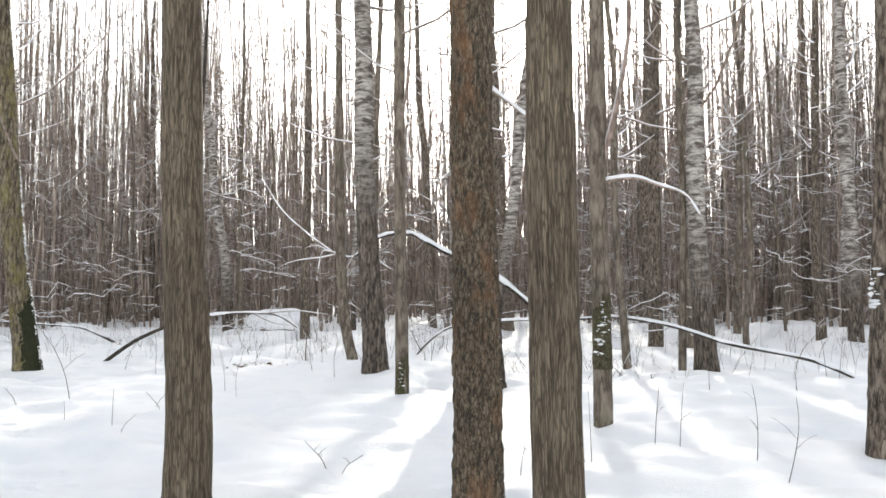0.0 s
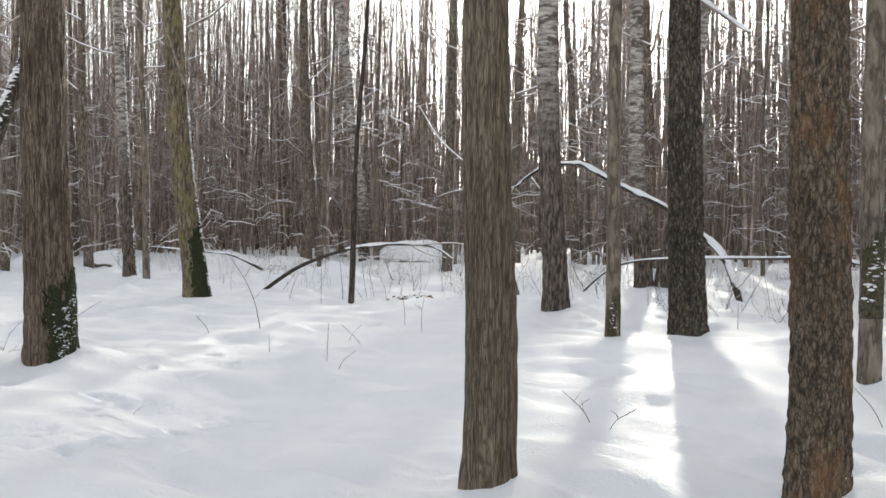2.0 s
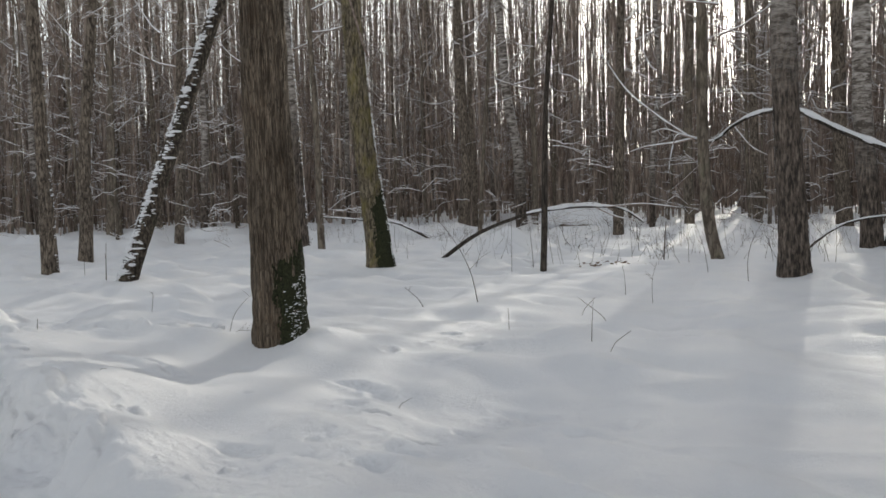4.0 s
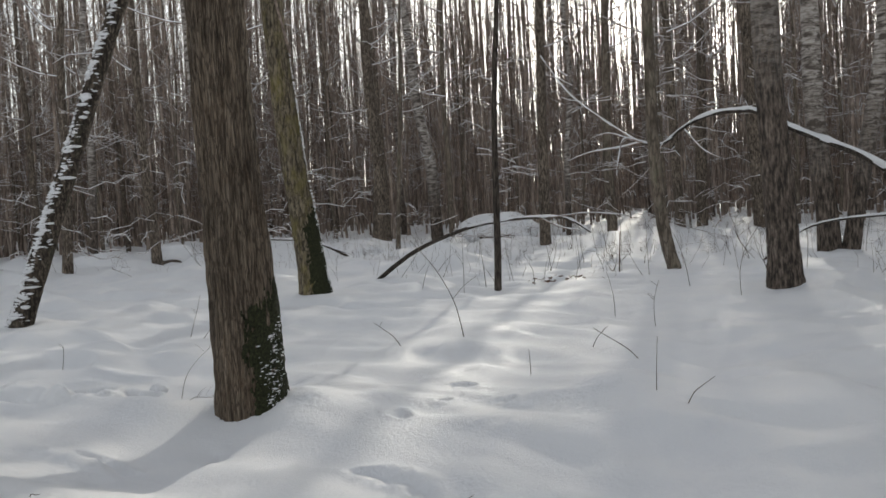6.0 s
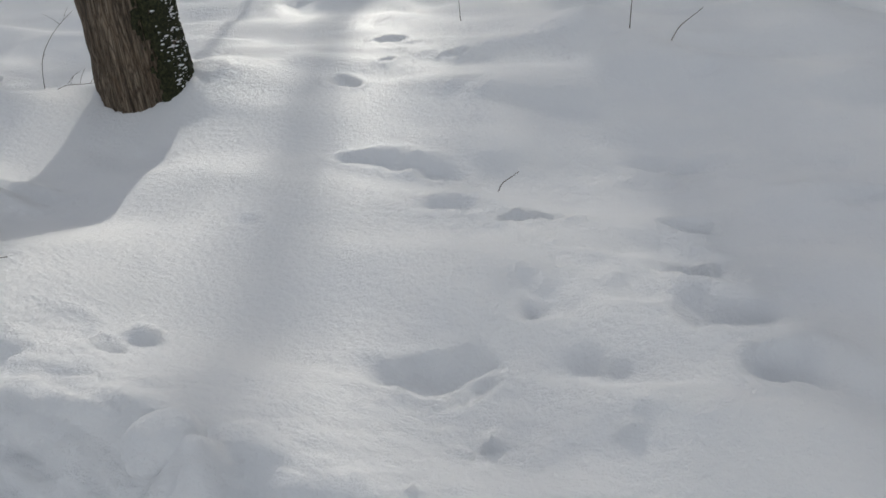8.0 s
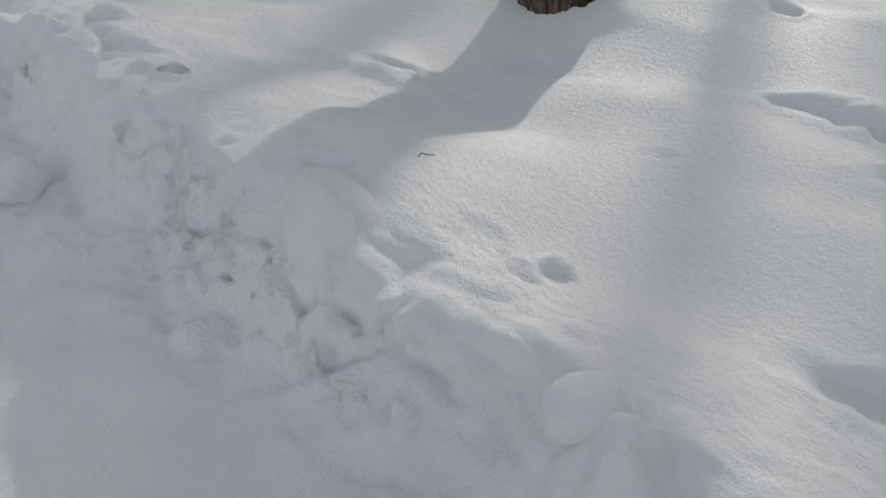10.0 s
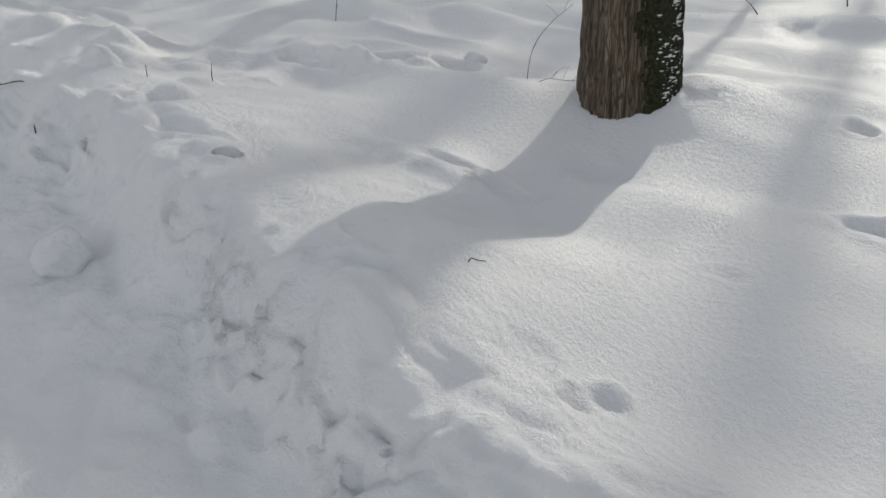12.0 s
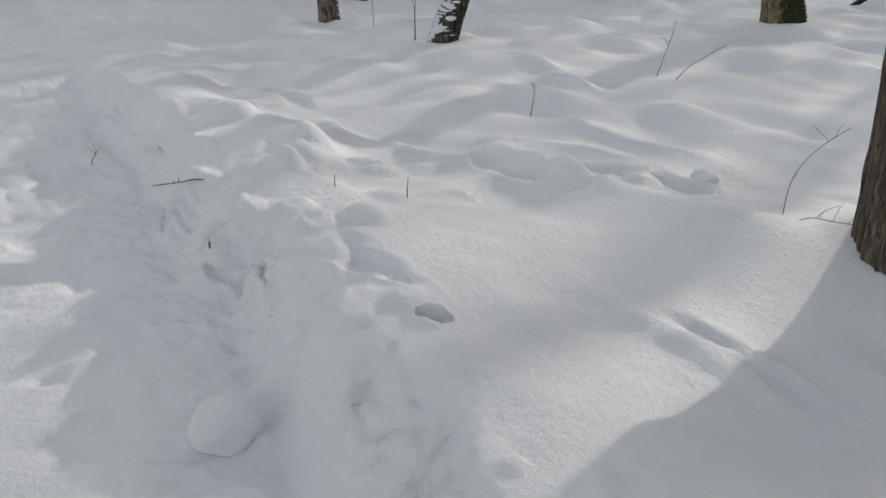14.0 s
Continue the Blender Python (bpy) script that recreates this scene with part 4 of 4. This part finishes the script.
def pole_wood():
    """Tall slim trunks that close the view above the thicket."""
    x, y, d = ring_spots(1700, 31, 80, -85, 60, 0.8)
    n = len(x)
    p0 = np.stack([x, y, ground(x, y, False) - 0.2], 1)
    h = rng.uniform(16, 23, n)
    p1 = p0 + np.stack([rng.normal(0, 0.03, n) * h, rng.normal(0, 0.03, n) * h, h], 1)
    v, q = prisms(p0, p1, rng.uniform(0.04, 0.10, n), np.full(n, 0.025), rng.normal(0, 0.25, (n, 3)) * [1, 1, 0], 5, 5)
    tagged(fast_mesh("pole_wood", v, q, WOODS), "tall slim grey trunks of the wood behind", "forest", kind="stuff")
    m = 36000
    k = rng.integers(0, n, m)
    s = 0.12 + 0.88 * rng.uniform(0, 1, m) ** 1.4
    q0 = p0[k] + (p1[k] - p0[k]) * s[:, None]
    a, ln = rng.uniform(0, 6.28, m), rng.uniform(0.5, 2.4, m)
    q1 = q0 + np.stack([np.cos(a) * ln * 0.7, np.sin(a) * ln * 0.7, ln * rng.uniform(0.0, 1.0, m)], 1)
    twig_mesh("pole_twigs", q0, q1, rng.uniform(0.010, 0.022, m), np.full(m, 0.006), rng.normal(0, 0.1, (m, 3)), "bare twigs on the tall slim trunks")


def dry_stems():
    """Thin dead stems that stick out of the snow between the trees."""
    m = 950
    x, y = rng.uniform(-26, 5, m), 15.5 + 14 * rng.uniform(0, 1, m) ** 0.8
    p0 = np.stack([x, y, ground(x, y, False) - 0.05], 1)
    h = rng.uniform(0.15, 0.9, m)
    p1 = p0 + np.stack([rng.normal(0, 0.25, m) * h, rng.normal(0, 0.25, m) * h, h], 1)
    v, q = prisms(p0, p1, rng.uniform(0.002, 0.005, m), np.full(m, 0.0015), rng.normal(0, 0.05, (m, 3)), 3, 3)
    tagged(fast_mesh("dry_stems", v, q, STRAW), "thin dead stems sticking out of the snow", "stems", kind="stuff")


def snowy_branches():
    """Low dead branches in the thicket, each with side twigs, and snow lying along them."""
    x, y, d = ring_spots(1500, 17, 46, -80, 50, 0.9)
    m = len(x)
    z = ground(x, y, False) + 0.4 + 5.2 * rng.uniform(0, 1, m) ** 1.3
    q0 = np.stack([x, y, z], 1)
    a, ln = rng.uniform(0, 6.28, m), 0.4 + 1.5 * rng.uniform(0, 1, m) ** 2
    q1 = q0 + np.stack([np.cos(a) * ln, np.sin(a) * ln, ln * rng.uniform(-0.45, 0.5, m)], 1)
    bend = np.stack([rng.normal(0, 0.09, m), rng.normal(0, 0.09, m), rng.normal(0.06, 0.10, m)], 1)
    r0 = rng.uniform(0.006, 0.014, m)
    crook = rng.normal(0, 0.045, (m, 4, 3)) * ln[:, None, None]
    # three side twigs on each
    k = np.repeat(np.arange(m), 3)
    s = rng.uniform(0.3, 0.9, len(k))
    f0 = q0[k] + (q1 - q0)[k] * s[:, None] + bend[k] * (4 * s * (1 - s))[:, None]
    b, fl = a[k] + rng.choice([-1, 1], len(k)) * rng.uniform(0.4, 1.1, len(k)), ln[k] * rng.uniform(0.2, 0.5, len(k))
    f1 = f0 + np.stack([np.cos(b) * fl, np.sin(b) * fl, fl * rng.uniform(-0.3, 0.4, len(k))], 1)
    for name, mat, lift, size, label, cat in (("low_branches", TWIG, 0.0, 1.0, "dead low branches in the thicket", "branches"), ("branch_snow", SNOW, 0.9, 0.95, "thin lines of snow lying on low branches", "snow")):
        up = np.stack([np.zeros(m), np.zeros(m), r0 * lift], 1)
        v1, g1 = prisms(q0 + up, q1 + up * 0.7, r0 * size, r0 * 0.55 * size, bend, 4, 6, crook)
        v2, g2 = prisms(f0 + up[k] * 0.6, f1 + up[k] * 0.5, r0[k] * 0.6 * size, r0[k] * 0.35 * size, 0.4 * bend[k], 3, 3, 0.5 * crook[k][:, :1])
        tagged(fast_mesh(name, np.concatenate([v1, v2]), np.concatenate([g1, g2 + len(v1)]), mat), label, cat, kind="stuff")


# ---- fallen branches with snow on them ----
def smooth_path(pts, n):
    pts = np.asarray(pts, float)
    t = np.linspace(0, len(pts) - 1, n)
    i = np.clip(t.astype(int), 0, len(pts) - 2)
    u = (t - i)[:, None]
    p = lambda j: pts[np.clip(j, 0, len(pts) - 1)]
    a, b, c, d = p(i - 1), p(i), p(i + 1), p(i + 2)
    return 0.5 * (2 * b + (c - a) * u + (2 * a - 5 * b + 4 * c - d) * u ** 2 + (3 * b - a - 3 * c + d) * u ** 3)


def branch_part(name, parent, pts, r0, r1, mat, seg=8, label=""):
    n = max(6, len(pts) * 5)
    p = smooth_path(pts, n)
    rad = np.linspace(r0, r1, n) * (1 + 0.15 * (vnoise(np.arange(n) * 0.9, 0, 0, 41) - 0.5))
    v, f = tube(p, rad, seg)
    return mesh_object(name, v, f, mat, parent, label), p, rad


def snow_strip(parent, p, rad, part_from=0.0, part_to=1.0, thick=0.9, seed=0):
    """Snow lying along the top of a branch."""
    n = len(p)
    s = slice(int(n * part_from), max(int(n * part_to), int(n * part_from) + 4))
    q, r = p[s].copy(), rad[s].copy()
    w = 0.75 + 0.5 * vnoise(np.arange(len(q)) * 0.7, seed, 0, 42)
    q[:, 2] += r * thick
    v, f = tube(q, 1.12 * r * w, 8)
    mesh_object("snow_cover", v, f, SNOW, parent, "white snow lying along the top")


def fallen(name, label, stems, snow=(0.0, 1.0, 0.9), category="fallen branch"):
    """stems: (points, r0, r1, mat, has_snow); the first is the main one."""
    foot = stems[0][0][0]
    base = empty(name, *foot)
    for i, (pts, r0, r1, mat, has) in enumerate(stems):
        loc = [tuple(np.array(q) - np.array(foot)) for q in pts]
        ob, p, rad = branch_part("limb" if i == 0 else "twig", base, loc, r0, r1, mat)
        if has:
            snow_strip(ob, p, rad, *snow, seed=i)
    return tagged(base, label, category)


def fallen_branches():
    gz = height(-4.0, 18.95)
    fallen("arched_branch", "long bent branch lined with thick white snow", [
        ([(-3.99, 18.95, gz - 0.05), (-4.31, 18.9, 0.73), (-4.88, 18.8, 1.31), (-5.46, 18.7, 1.75), (-6.35, 18.4, 2.21), (-6.96, 18.2, 2.58), (-7.27, 18.2, 2.64), (-7.81, 18.2, 2.62), (-8.36, 18.4, 2.44), (-8.82, 18.48, 2.18), (-9.33, 18.45, 2.30)], 0.065, 0.022, BLACKISH, True),
        ([(-9.26, 18.4, 2.28), (-9.85, 18.2, 2.74), (-10.5, 18.06, 3.33), (-11.03, 17.97, 4.11)], 0.022, 0.008, TWIG, True),
        ([(-9.21, 18.4, 2.25), (-9.54, 18.25, 2.18), (-10.1, 18.13, 2.13), (-10.57, 18.05, 1.99)], 0.022, 0.008, TWIG, True),
        ([(-9.15, 18.4, 2.25), (-9.43, 18.24, 2.34), (-9.55, 18.22, 2.07), (-9.62, 18.21, 1.64)], 0.02, 0.008, TWIG, True),
        ([(-8.77, 18.45, 2.2), (-9.01, 18.31, 1.72), (-9.59, 18.21, 1.2)], 0.018, 0.007, TWIG, False),
        ([(-8.34, 18.42, 2.43), (-8.03, 18.47, 2.04), (-7.72, 18.52, 1.85)], 0.016, 0.007, TWIG, True),
        ([(-9.30, 18.4, 2.28), (-9.9, 18.6, 2.5), (-10.4, 18.8, 2.45)], 0.014, 0.006, TWIG, True)], (0.05, 1.0, 0.62))
    fallen("fallen_log", "dark arched fallen stem dusted with snow", [
        ([(-13.70, 15.61, height(-13.7, 15.61) - 0.06), (-13.03, 16.12, 0.36), (-12.28, 16.74, 0.74), (-11.69, 17.22, 0.88), (-11.08, 17.72, 0.91), (-10.64, 18.08, 0.85), (-10.29, 18.37, 0.56)], 0.044, 0.02, BLACKISH, True),
        ([(-11.08, 17.72, 0.91), (-10.74, 18.0, 0.69), (-10.42, 18.26, 0.61)], 0.02, 0.008, TWIG, True),
        ([(-10.9, 17.85, 0.9), (-10.2, 18.2, 0.95), (-9.5, 18.5, 0.86)], 0.018, 0.006, TWIG, True)], (0.35, 1.0, 0.6))
    fallen("fallen_branch", "thin fallen branch bowed over the snow", [
        ([(-18.84, 20.87, height(-18.84, 20.87) - 0.05), (-19.6, 20.07, 0.41), (-20.29, 19.35, 0.53), (-21.24, 18.34, 0.66)], 0.035, 0.02, BLACKISH, True),
        ([(-19.6, 20.07, 0.41), (-19.1, 20.3, 0.2), (-18.7, 20.6, 0.0)], 0.024, 0.012, BLACKISH, True)], (0.2, 1.0, 0.6))
    fallen("fallen_pole", "long thin fallen pole capped with snow", [
        ([(1.62, 17.6, height(1.62, 17.6) - 0.05), (1.07, 17.6, 0.06), (0.53, 17.6, 0.2), (-0.42, 17.6, 0.37), (-1.43, 17.6, 0.68), (-2.39, 17.6, 0.83), (-3.06, 17.6, 0.80), (-4.99, 17.7, 0.74), (-6.16, 17.9, 0.55), (-6.96, 18.0, height(-6.96, 18.0) - 0.02)], 0.036, 0.018, BLACKISH, True)], (0.0, 0.95, 0.7))


# ---- small stems, twigs and clods ----
def sprig(x, y, tip, curve=(0, 0), r=0.006, forks=0, label="thin bare twig standing in the snow", seed=0, name="twig_stem"):
    r_ = np.random.default_rng(seed + 500)
    z = float(ground(np.array([x]), np.array([y]))[0])
    base = empty(name, x, y, z)
    dx, dy, dz = tip
    pts = [(0, 0, -0.06), (dx * 0.3 + curve[0], dy * 0.3 + curve[1], dz * 0.35), (dx * 0.65 + curve[0], dy * 0.65 + curve[1], dz * 0.7), (dx, dy, dz)]
    r = r * 0.52
    ob, p, rad = branch_part("stem", base, pts, r, r * 0.45, STRAW, 6)
    for k in range(forks):
        i = int(len(p) * r_.uniform(0.35, 0.85))
        ln = r_.uniform(0.1, 0.3) * max(abs(dx), abs(dz), 0.25)
        a = r_.uniform(0, 6.28)
        q = p[i]
        branch_part("side_twig", ob, [q, q + np.array([math.cos(a) * ln * 0.5, math.sin(a) * ln * 0.5, ln * 0.5]), q + np.array([math.cos(a) * ln, math.sin(a) * ln, ln * 0.8])], r * 0.5, r * 0.25, STRAW, 5)
    return tagged(base, label, "twig", "twigs in the snow")


def twigs():
    sprig(-7.71, 9.96, (-0.55, -0.1, 0.98), (0.08, 0), 0.010, 3, "bare twig leaning out of the snow with side shoots", 1)
    sprig(-5.64, 9.58, (-0.62, 0.3, 0.22), (0.0, 0, ), 0.008, 0, "bowed thin twig lying over the snow", 2)
    sprig(-5.07, 8.30, (0.02, 0, 0.36), (0, 0), 0.006, 0, seed=3)
    sprig(-4.84, 8.18, (0.18, 0.05, 0.17), (0, 0), 0.006, 0, seed=4)
    sprig(-7.11, 12.27, (-0.10, 0, 0.55), (0.02, 0), 0.007, 0, seed=5)
    sprig(-6.39, 11.7, (0.05, 0, 0.5), (-0.03, 0), 0.006, 4, seed=6)
    sprig(-6.86, 14.2, (-0.25, 0, 0.8), (0.02, 0), 0.009, 1, seed=7)
    sprig(-8.12, 9.49, (-0.55, 0.2, 0.18), (0, 0), 0.008, 1, seed=8)
    sprig(-6.23, 8.68, (-0.01, 0, 0.2), (0, 0), 0.005, 0, seed=9)
    sprig(-6.45, 10.2, (0.14, 0.1, 0.2), (0, 0), 0.006, 1, seed=10)
    sprig(-8.03, 6.78, (0.08, 0.28, 0.36), (-0.06, 0.0), 0.004, 3, "curved twig beside the thick trunk", 11)
    sprig(-8.03, 6.80, (0.33, 0.06, 0.03), (0, 0), 0.004, 4, "twig lying on the snow by the trunk", 12)
    sprig(-11.51, 9.53, (0.12, 0.1, 0.5), (0.03, 0), 0.007, 2, seed=13)
    sprig(-11.31, 9.53, (0.35, 0.3, 0.32), (0, 0), 0.008, 1, seed=14)
    sprig(-10.58, 7.35, (0.05, 0, 0.25), (0.02, 0), 0.006, 5, seed=15)
    sprig(-8.93, 5.42, (0.02, 0, 0.09), (0, 0), 0.005, 0, seed=16)
    sprig(-9.22, 5.21, (0.01, 0, 0.06), (0, 0), 0.004, 0, seed=17)
    sprig(-14.11, 8.45, (0.05, 0, 0.6), (0, 0), 0.014, 1, seed=18)
    sprig(-16.41, 9.12, (0.0, 0, 0.8), (0, 0), 0.007, 0, seed=19)
    sprig(0.04, 9.64, (0.05, 0, 0.5), (0.0, 0), 0.006, 2, seed=20)
    sprig(0.91, 9.34, (-0.02, 0, 0.6), (0.02, 0), 0.006, 3, seed=21)
    sprig(1.18, 8.68, (0.08, 0, 0.6), (0.04, 0), 0.006, 2, seed=22)
    sprig(-2.14, 7.86, (-0.28, 0.05, 0.2), (0, 0), 0.007, 3, "forked twig lying half under snow", 23)
    sprig(-2.05, 7.86, (0.2, 0.05, 0.15), (0, 0), 0.006, 2, "forked twig lying half under snow", 24)
    sprig(-0.68, 8.28, (0.05, 0, 0.25), (0, 0), 0.005, 1, seed=25)
    sprig(-0.35, 9.06, (-0.02, 0, 0.62), (0, 0), 0.006, 0, seed=27)
    sprig(-0.45, 9.3, (-0.3, 0, 0.35), (0, 0), 0.006, 1, seed=28)
    sprig(0.2, 9.9, (0.05, 0, 0.6), (0, 0), 0.006, 1, seed=29)
    sprig(-9.85, 4.88, (-0.15, -0.3, -0.03), (0, 0), 0.009, 2, "broken stick poking from the snowy bank", 30)
    sprig(-11.66, 4.54, (0.1, 0.05, 0.12), (0, 0), 0.006, 4, "dry sprig lying on the trodden path", 31)
    sprig(-9.16, 4.60, (0.12, -0.03, 0.06), (0, 0), 0.008, 0, "dark stick in the face of the bank", 32)
    sprig(-6.52, 4.87, (0.07, 0.02, 0.01), (0, 0), 0.004, 0, "short dark twig on the snow", 33)
    sprig(-5.4, 6.4, (0.1, 0.05, 0.08), (0, 0), 0.004, 0, seed=34)
    sprig(-10.6, 14.9, (-0.1, 0, 0.8), (0, 0), 0.012, 1, seed=35)
    sprig(-9.2, 17.2, (0.05, 0, 0.75), (0, 0), 0.03, 0, "short stub standing in the snow", 36)
    r = np.random.default_rng(77)
    for k in range(46):
        x, y = r.uniform(-12, 2.5), r.uniform(13.5, 24)
        sprig(x, y, (r.normal(0, 0.2), r.normal(0, 0.2), r.uniform(0.4, 1.3)), (r.normal(0, 0.04), 0), 0.008, int(r.integers(0, 4)), "bare shrub shoot in the snow", 100 + k)


def shrub(seed, size, stems):
    """A low bare bush: forking stems, each with side twigs, some lined with snow."""
    r = np.random.default_rng(seed)
    base = empty("bare_shrub", 0, 0, 0)
    for k in range(stems):
        a, ln = r.uniform(0, 6.28), size * r.uniform(0.45, 1.3)
        out = ln * r.uniform(0.15, 0.75)
        d = np.array([math.cos(a), math.sin(a), 0])
        side = np.array([-d[1], d[0], 0]) * ln
        foot = np.array([r.normal(0, 0.3) * size, r.normal(0, 0.3) * size, -0.06])
        rise = r.uniform(0.45, 1.0)
        pts = [foot] + [foot + d * out * f + side * r.normal(0, 0.06) + [0, 0, ln * rise * f] for f in (0.25, 0.5, 0.75, 1.0)]
        p = smooth_path(pts, 10)
        w = 0.0045 * r.uniform(0.7, 1.4)
        chunks = [tube(p, np.linspace(w, w * 0.4, 10), 4)]
        for j in range(int(r.integers(5, 10))):
            q = p[int(r.integers(3, 10))]
            e = np.array([r.normal(0, 1), r.normal(0, 1), r.normal(0.5, 0.5)]) * ln * r.uniform(0.1, 0.25)
            chunks.append(tube([q, q + e * 0.5 + [0, 0, 0.01], q + e], [w * 0.45, w * 0.35, w * 0.25], 3))
        v, f = join(chunks)
        ob = mesh_object("stem", v, f, STRAW, base)
        if r.uniform() < 0.45:
            snow_strip(ob, p[3:], np.linspace(w, w * 0.5, 7), 0.0, 1.0, 0.9, k)
    return tagged(base, "low bare bush of forking stems dusted with snow", "shrub", "bare bushes under the trees")


def shrubs():
    kinds = [shrub(11, 0.75, 6), shrub(12, 0.5, 5), shrub(13, 0.95, 6), shrub(14, 0.4, 5)]
    r = np.random.default_rng(15)
    spots = [(-4.3, 16.2), (-3.7, 15.9), (-2.9, 16.4), (-2.4, 15.4), (-1.9, 16.0), (-4.8, 17.0), (-3.3, 17.2), (-1.2, 15.2), (-9.4, 17.6), (-8.9, 19.3), (-7.6, 19.8), (-12.5, 19.5), (-16.8, 19.0), (-18.6, 17.6), (-21.4, 17.2)]
    while len(spots) < 48:
        x, y = r.uniform(-27, 2), r.uniform(17.5, 30)
        if not in_lit_lane(x, y):
            spots.append((x, y))
    for i, (x, y) in enumerate(spots):
        m = Matrix.LocRotScale((x, y, float(ground(np.array([x]), np.array([y]))[0])), Euler((0, 0, r.uniform(0, 6.28))), Vector((1, 1, 1)) * r.uniform(0.8, 1.25))
        k = kinds[i % 4]
        if i < 4:
            k.matrix_basis = m
        else:
            copy_thing(k, m)


def clod(x, y, s, squash=0.75, name="snow_clod", sink=0.35, label="rounded clod of packed snow", mat=None, seed=0):
    bm = bmesh.new()
    bmesh.ops.create_icosphere(bm, subdivisions=4 if s > 0.05 else 3, radius=1.0)
    for v in bm.verts:
        n1 = noise.noise(v.co * 1.3 + Vector((seed * 3.1, 0, 0)))
        n2 = noise.noise(v.co * 4.0 + Vector((seed * 5.3, 2, 0)))
        n3 = noise.noise(v.co * 11.0 + Vector((0, seed * 2.3, 1)))
        v.co *= 1 + 0.20 * n1 + 0.06 * n2 + 0.02 * n3
        v.co.x *= 1.2
        v.co.z *= squash
        v.co *= s
    me = bpy.data.meshes.new(name)
    bm.to_mesh(me)
    bm.free()
    me.polygons.foreach_set("use_smooth", [True] * len(me.polygons))
    me.materials.append(mat or SNOW)
    ob = new(name, me)
    ob.location = (x, y, float(ground(np.array([x]), np.array([y]))[0]) + s * squash * (1 - 2 * sink))
    ob.rotation_euler = (0, 0, seed * 1.3)
    return tagged(ob, label, "snow clod", "clods of snow")


def clods():
    clod(-8.07, 4.29, 0.10, 0.85, sink=0.2, label="large rounded clod of snow on the path", seed=14)
    clod(-5.60, 4.40, 0.078, 0.8, sink=0.46, seed=3)
    clod(-8.76, 7.12, 0.07, 0.8, sink=0.42, seed=7)
    clod(-8.66, 6.98, 0.055, 0.75, sink=0.45, seed=8)


def snowy_boulder(x, y, size):
    """A heap with a thick overhanging slab of snow."""
    base = empty("snowy_boulder", x, y, height(x, y))
    base.scale = (size, size, size)
    # the dark lump stands in for the shaded gap beneath the slab
    for name, sx, sy, sz, zz, mat, lb in (("stone", 0.95, 0.6, 0.36, 0.14, DARKBARK, "dark lump standing in for the shaded gap under the snow"), ("snow_cap", 1.65, 0.95, 0.68, 0.35, SNOW, "thick rounded slab of snow")):
        bm = bmesh.new()
        bmesh.ops.create_icosphere(bm, subdivisions=4, radius=1.0)
        for v in bm.verts:
            v.co *= 1 + 0.22 * noise.noise(v.co * 1.4 + Vector((zz, 0, 0)))
            v.co = Vector((v.co.x * sx + (0.35 if name == "stone" else 0), v.co.y * sy - (0.45 if name == "stone" else 0), v.co.z * sz + zz))
        me = bpy.data.meshes.new(name)
        bm.to_mesh(me)
        bm.free()
        me.polygons.foreach_set("use_smooth", [True] * len(me.polygons))
        me.materials.append(mat)
        new(name, me).parent = base
    tagged(base, "boulder under a thick slab of snow", "boulder")


def leaf_litter():
    r = np.random.default_rng(3)
    chunks = []
    for k in range(40):
        x, y = -9.97 + r.normal(0, 0.28), 16.34 + r.normal(0, 0.2)
        a, s = r.uniform(0, 6.28), r.uniform(0.03, 0.07)
        z = height(x, y) + 0.01 + 0.05 * r.uniform()
        c, d = np.array([math.cos(a), math.sin(a), r.uniform(-0.4, 0.6)]) * s, np.array([-math.sin(a), math.cos(a), r.uniform(-0.3, 0.5)]) * s * 0.6
        p = np.array([x, y, z])
        v = np.array([p - c, p + d, p + c, p - d, p + [0, 0, s * 0.3]])
        chunks.append((v, [(0, 1, 4), (1, 2, 4), (2, 3, 4), (3, 0, 4)]))
    v, f = join(chunks)
    tagged(mesh_object("leaf_litter", v, f, LEAF, smooth=False), "small heap of brown dead leaves on snow", "leaves", kind="stuff")


for foot in ((-1.95, 6.05, 0.14), (0.56, 5.63, 0.12), (-0.59, 7.28, 0.17), (-7.5, 6.98, 0.24), (-13.0, 13.27, 0.3), (-5.66, 14.3, 0.3), (-3.48, 11.39, 0.1), (-3.41, 13.88, 0.3), (-0.77, 10.87, 0.11), (-14.05, 8.75, 0.2)):
    TREE_FEET.append(foot)
build_ground()
named_trees()
scattered_trees()
far_woods()
canopy()
add_shade_twigs()
saplings()
pole_wood()
dry_stems()
snowy_branches()
fallen_branches()
snowy_boulder(-18.9, 28.9, 1.0)
snowy_boulder(-24.8, 19.3, 0.55)
twigs()
shrubs()
clods()
leaf_litter()
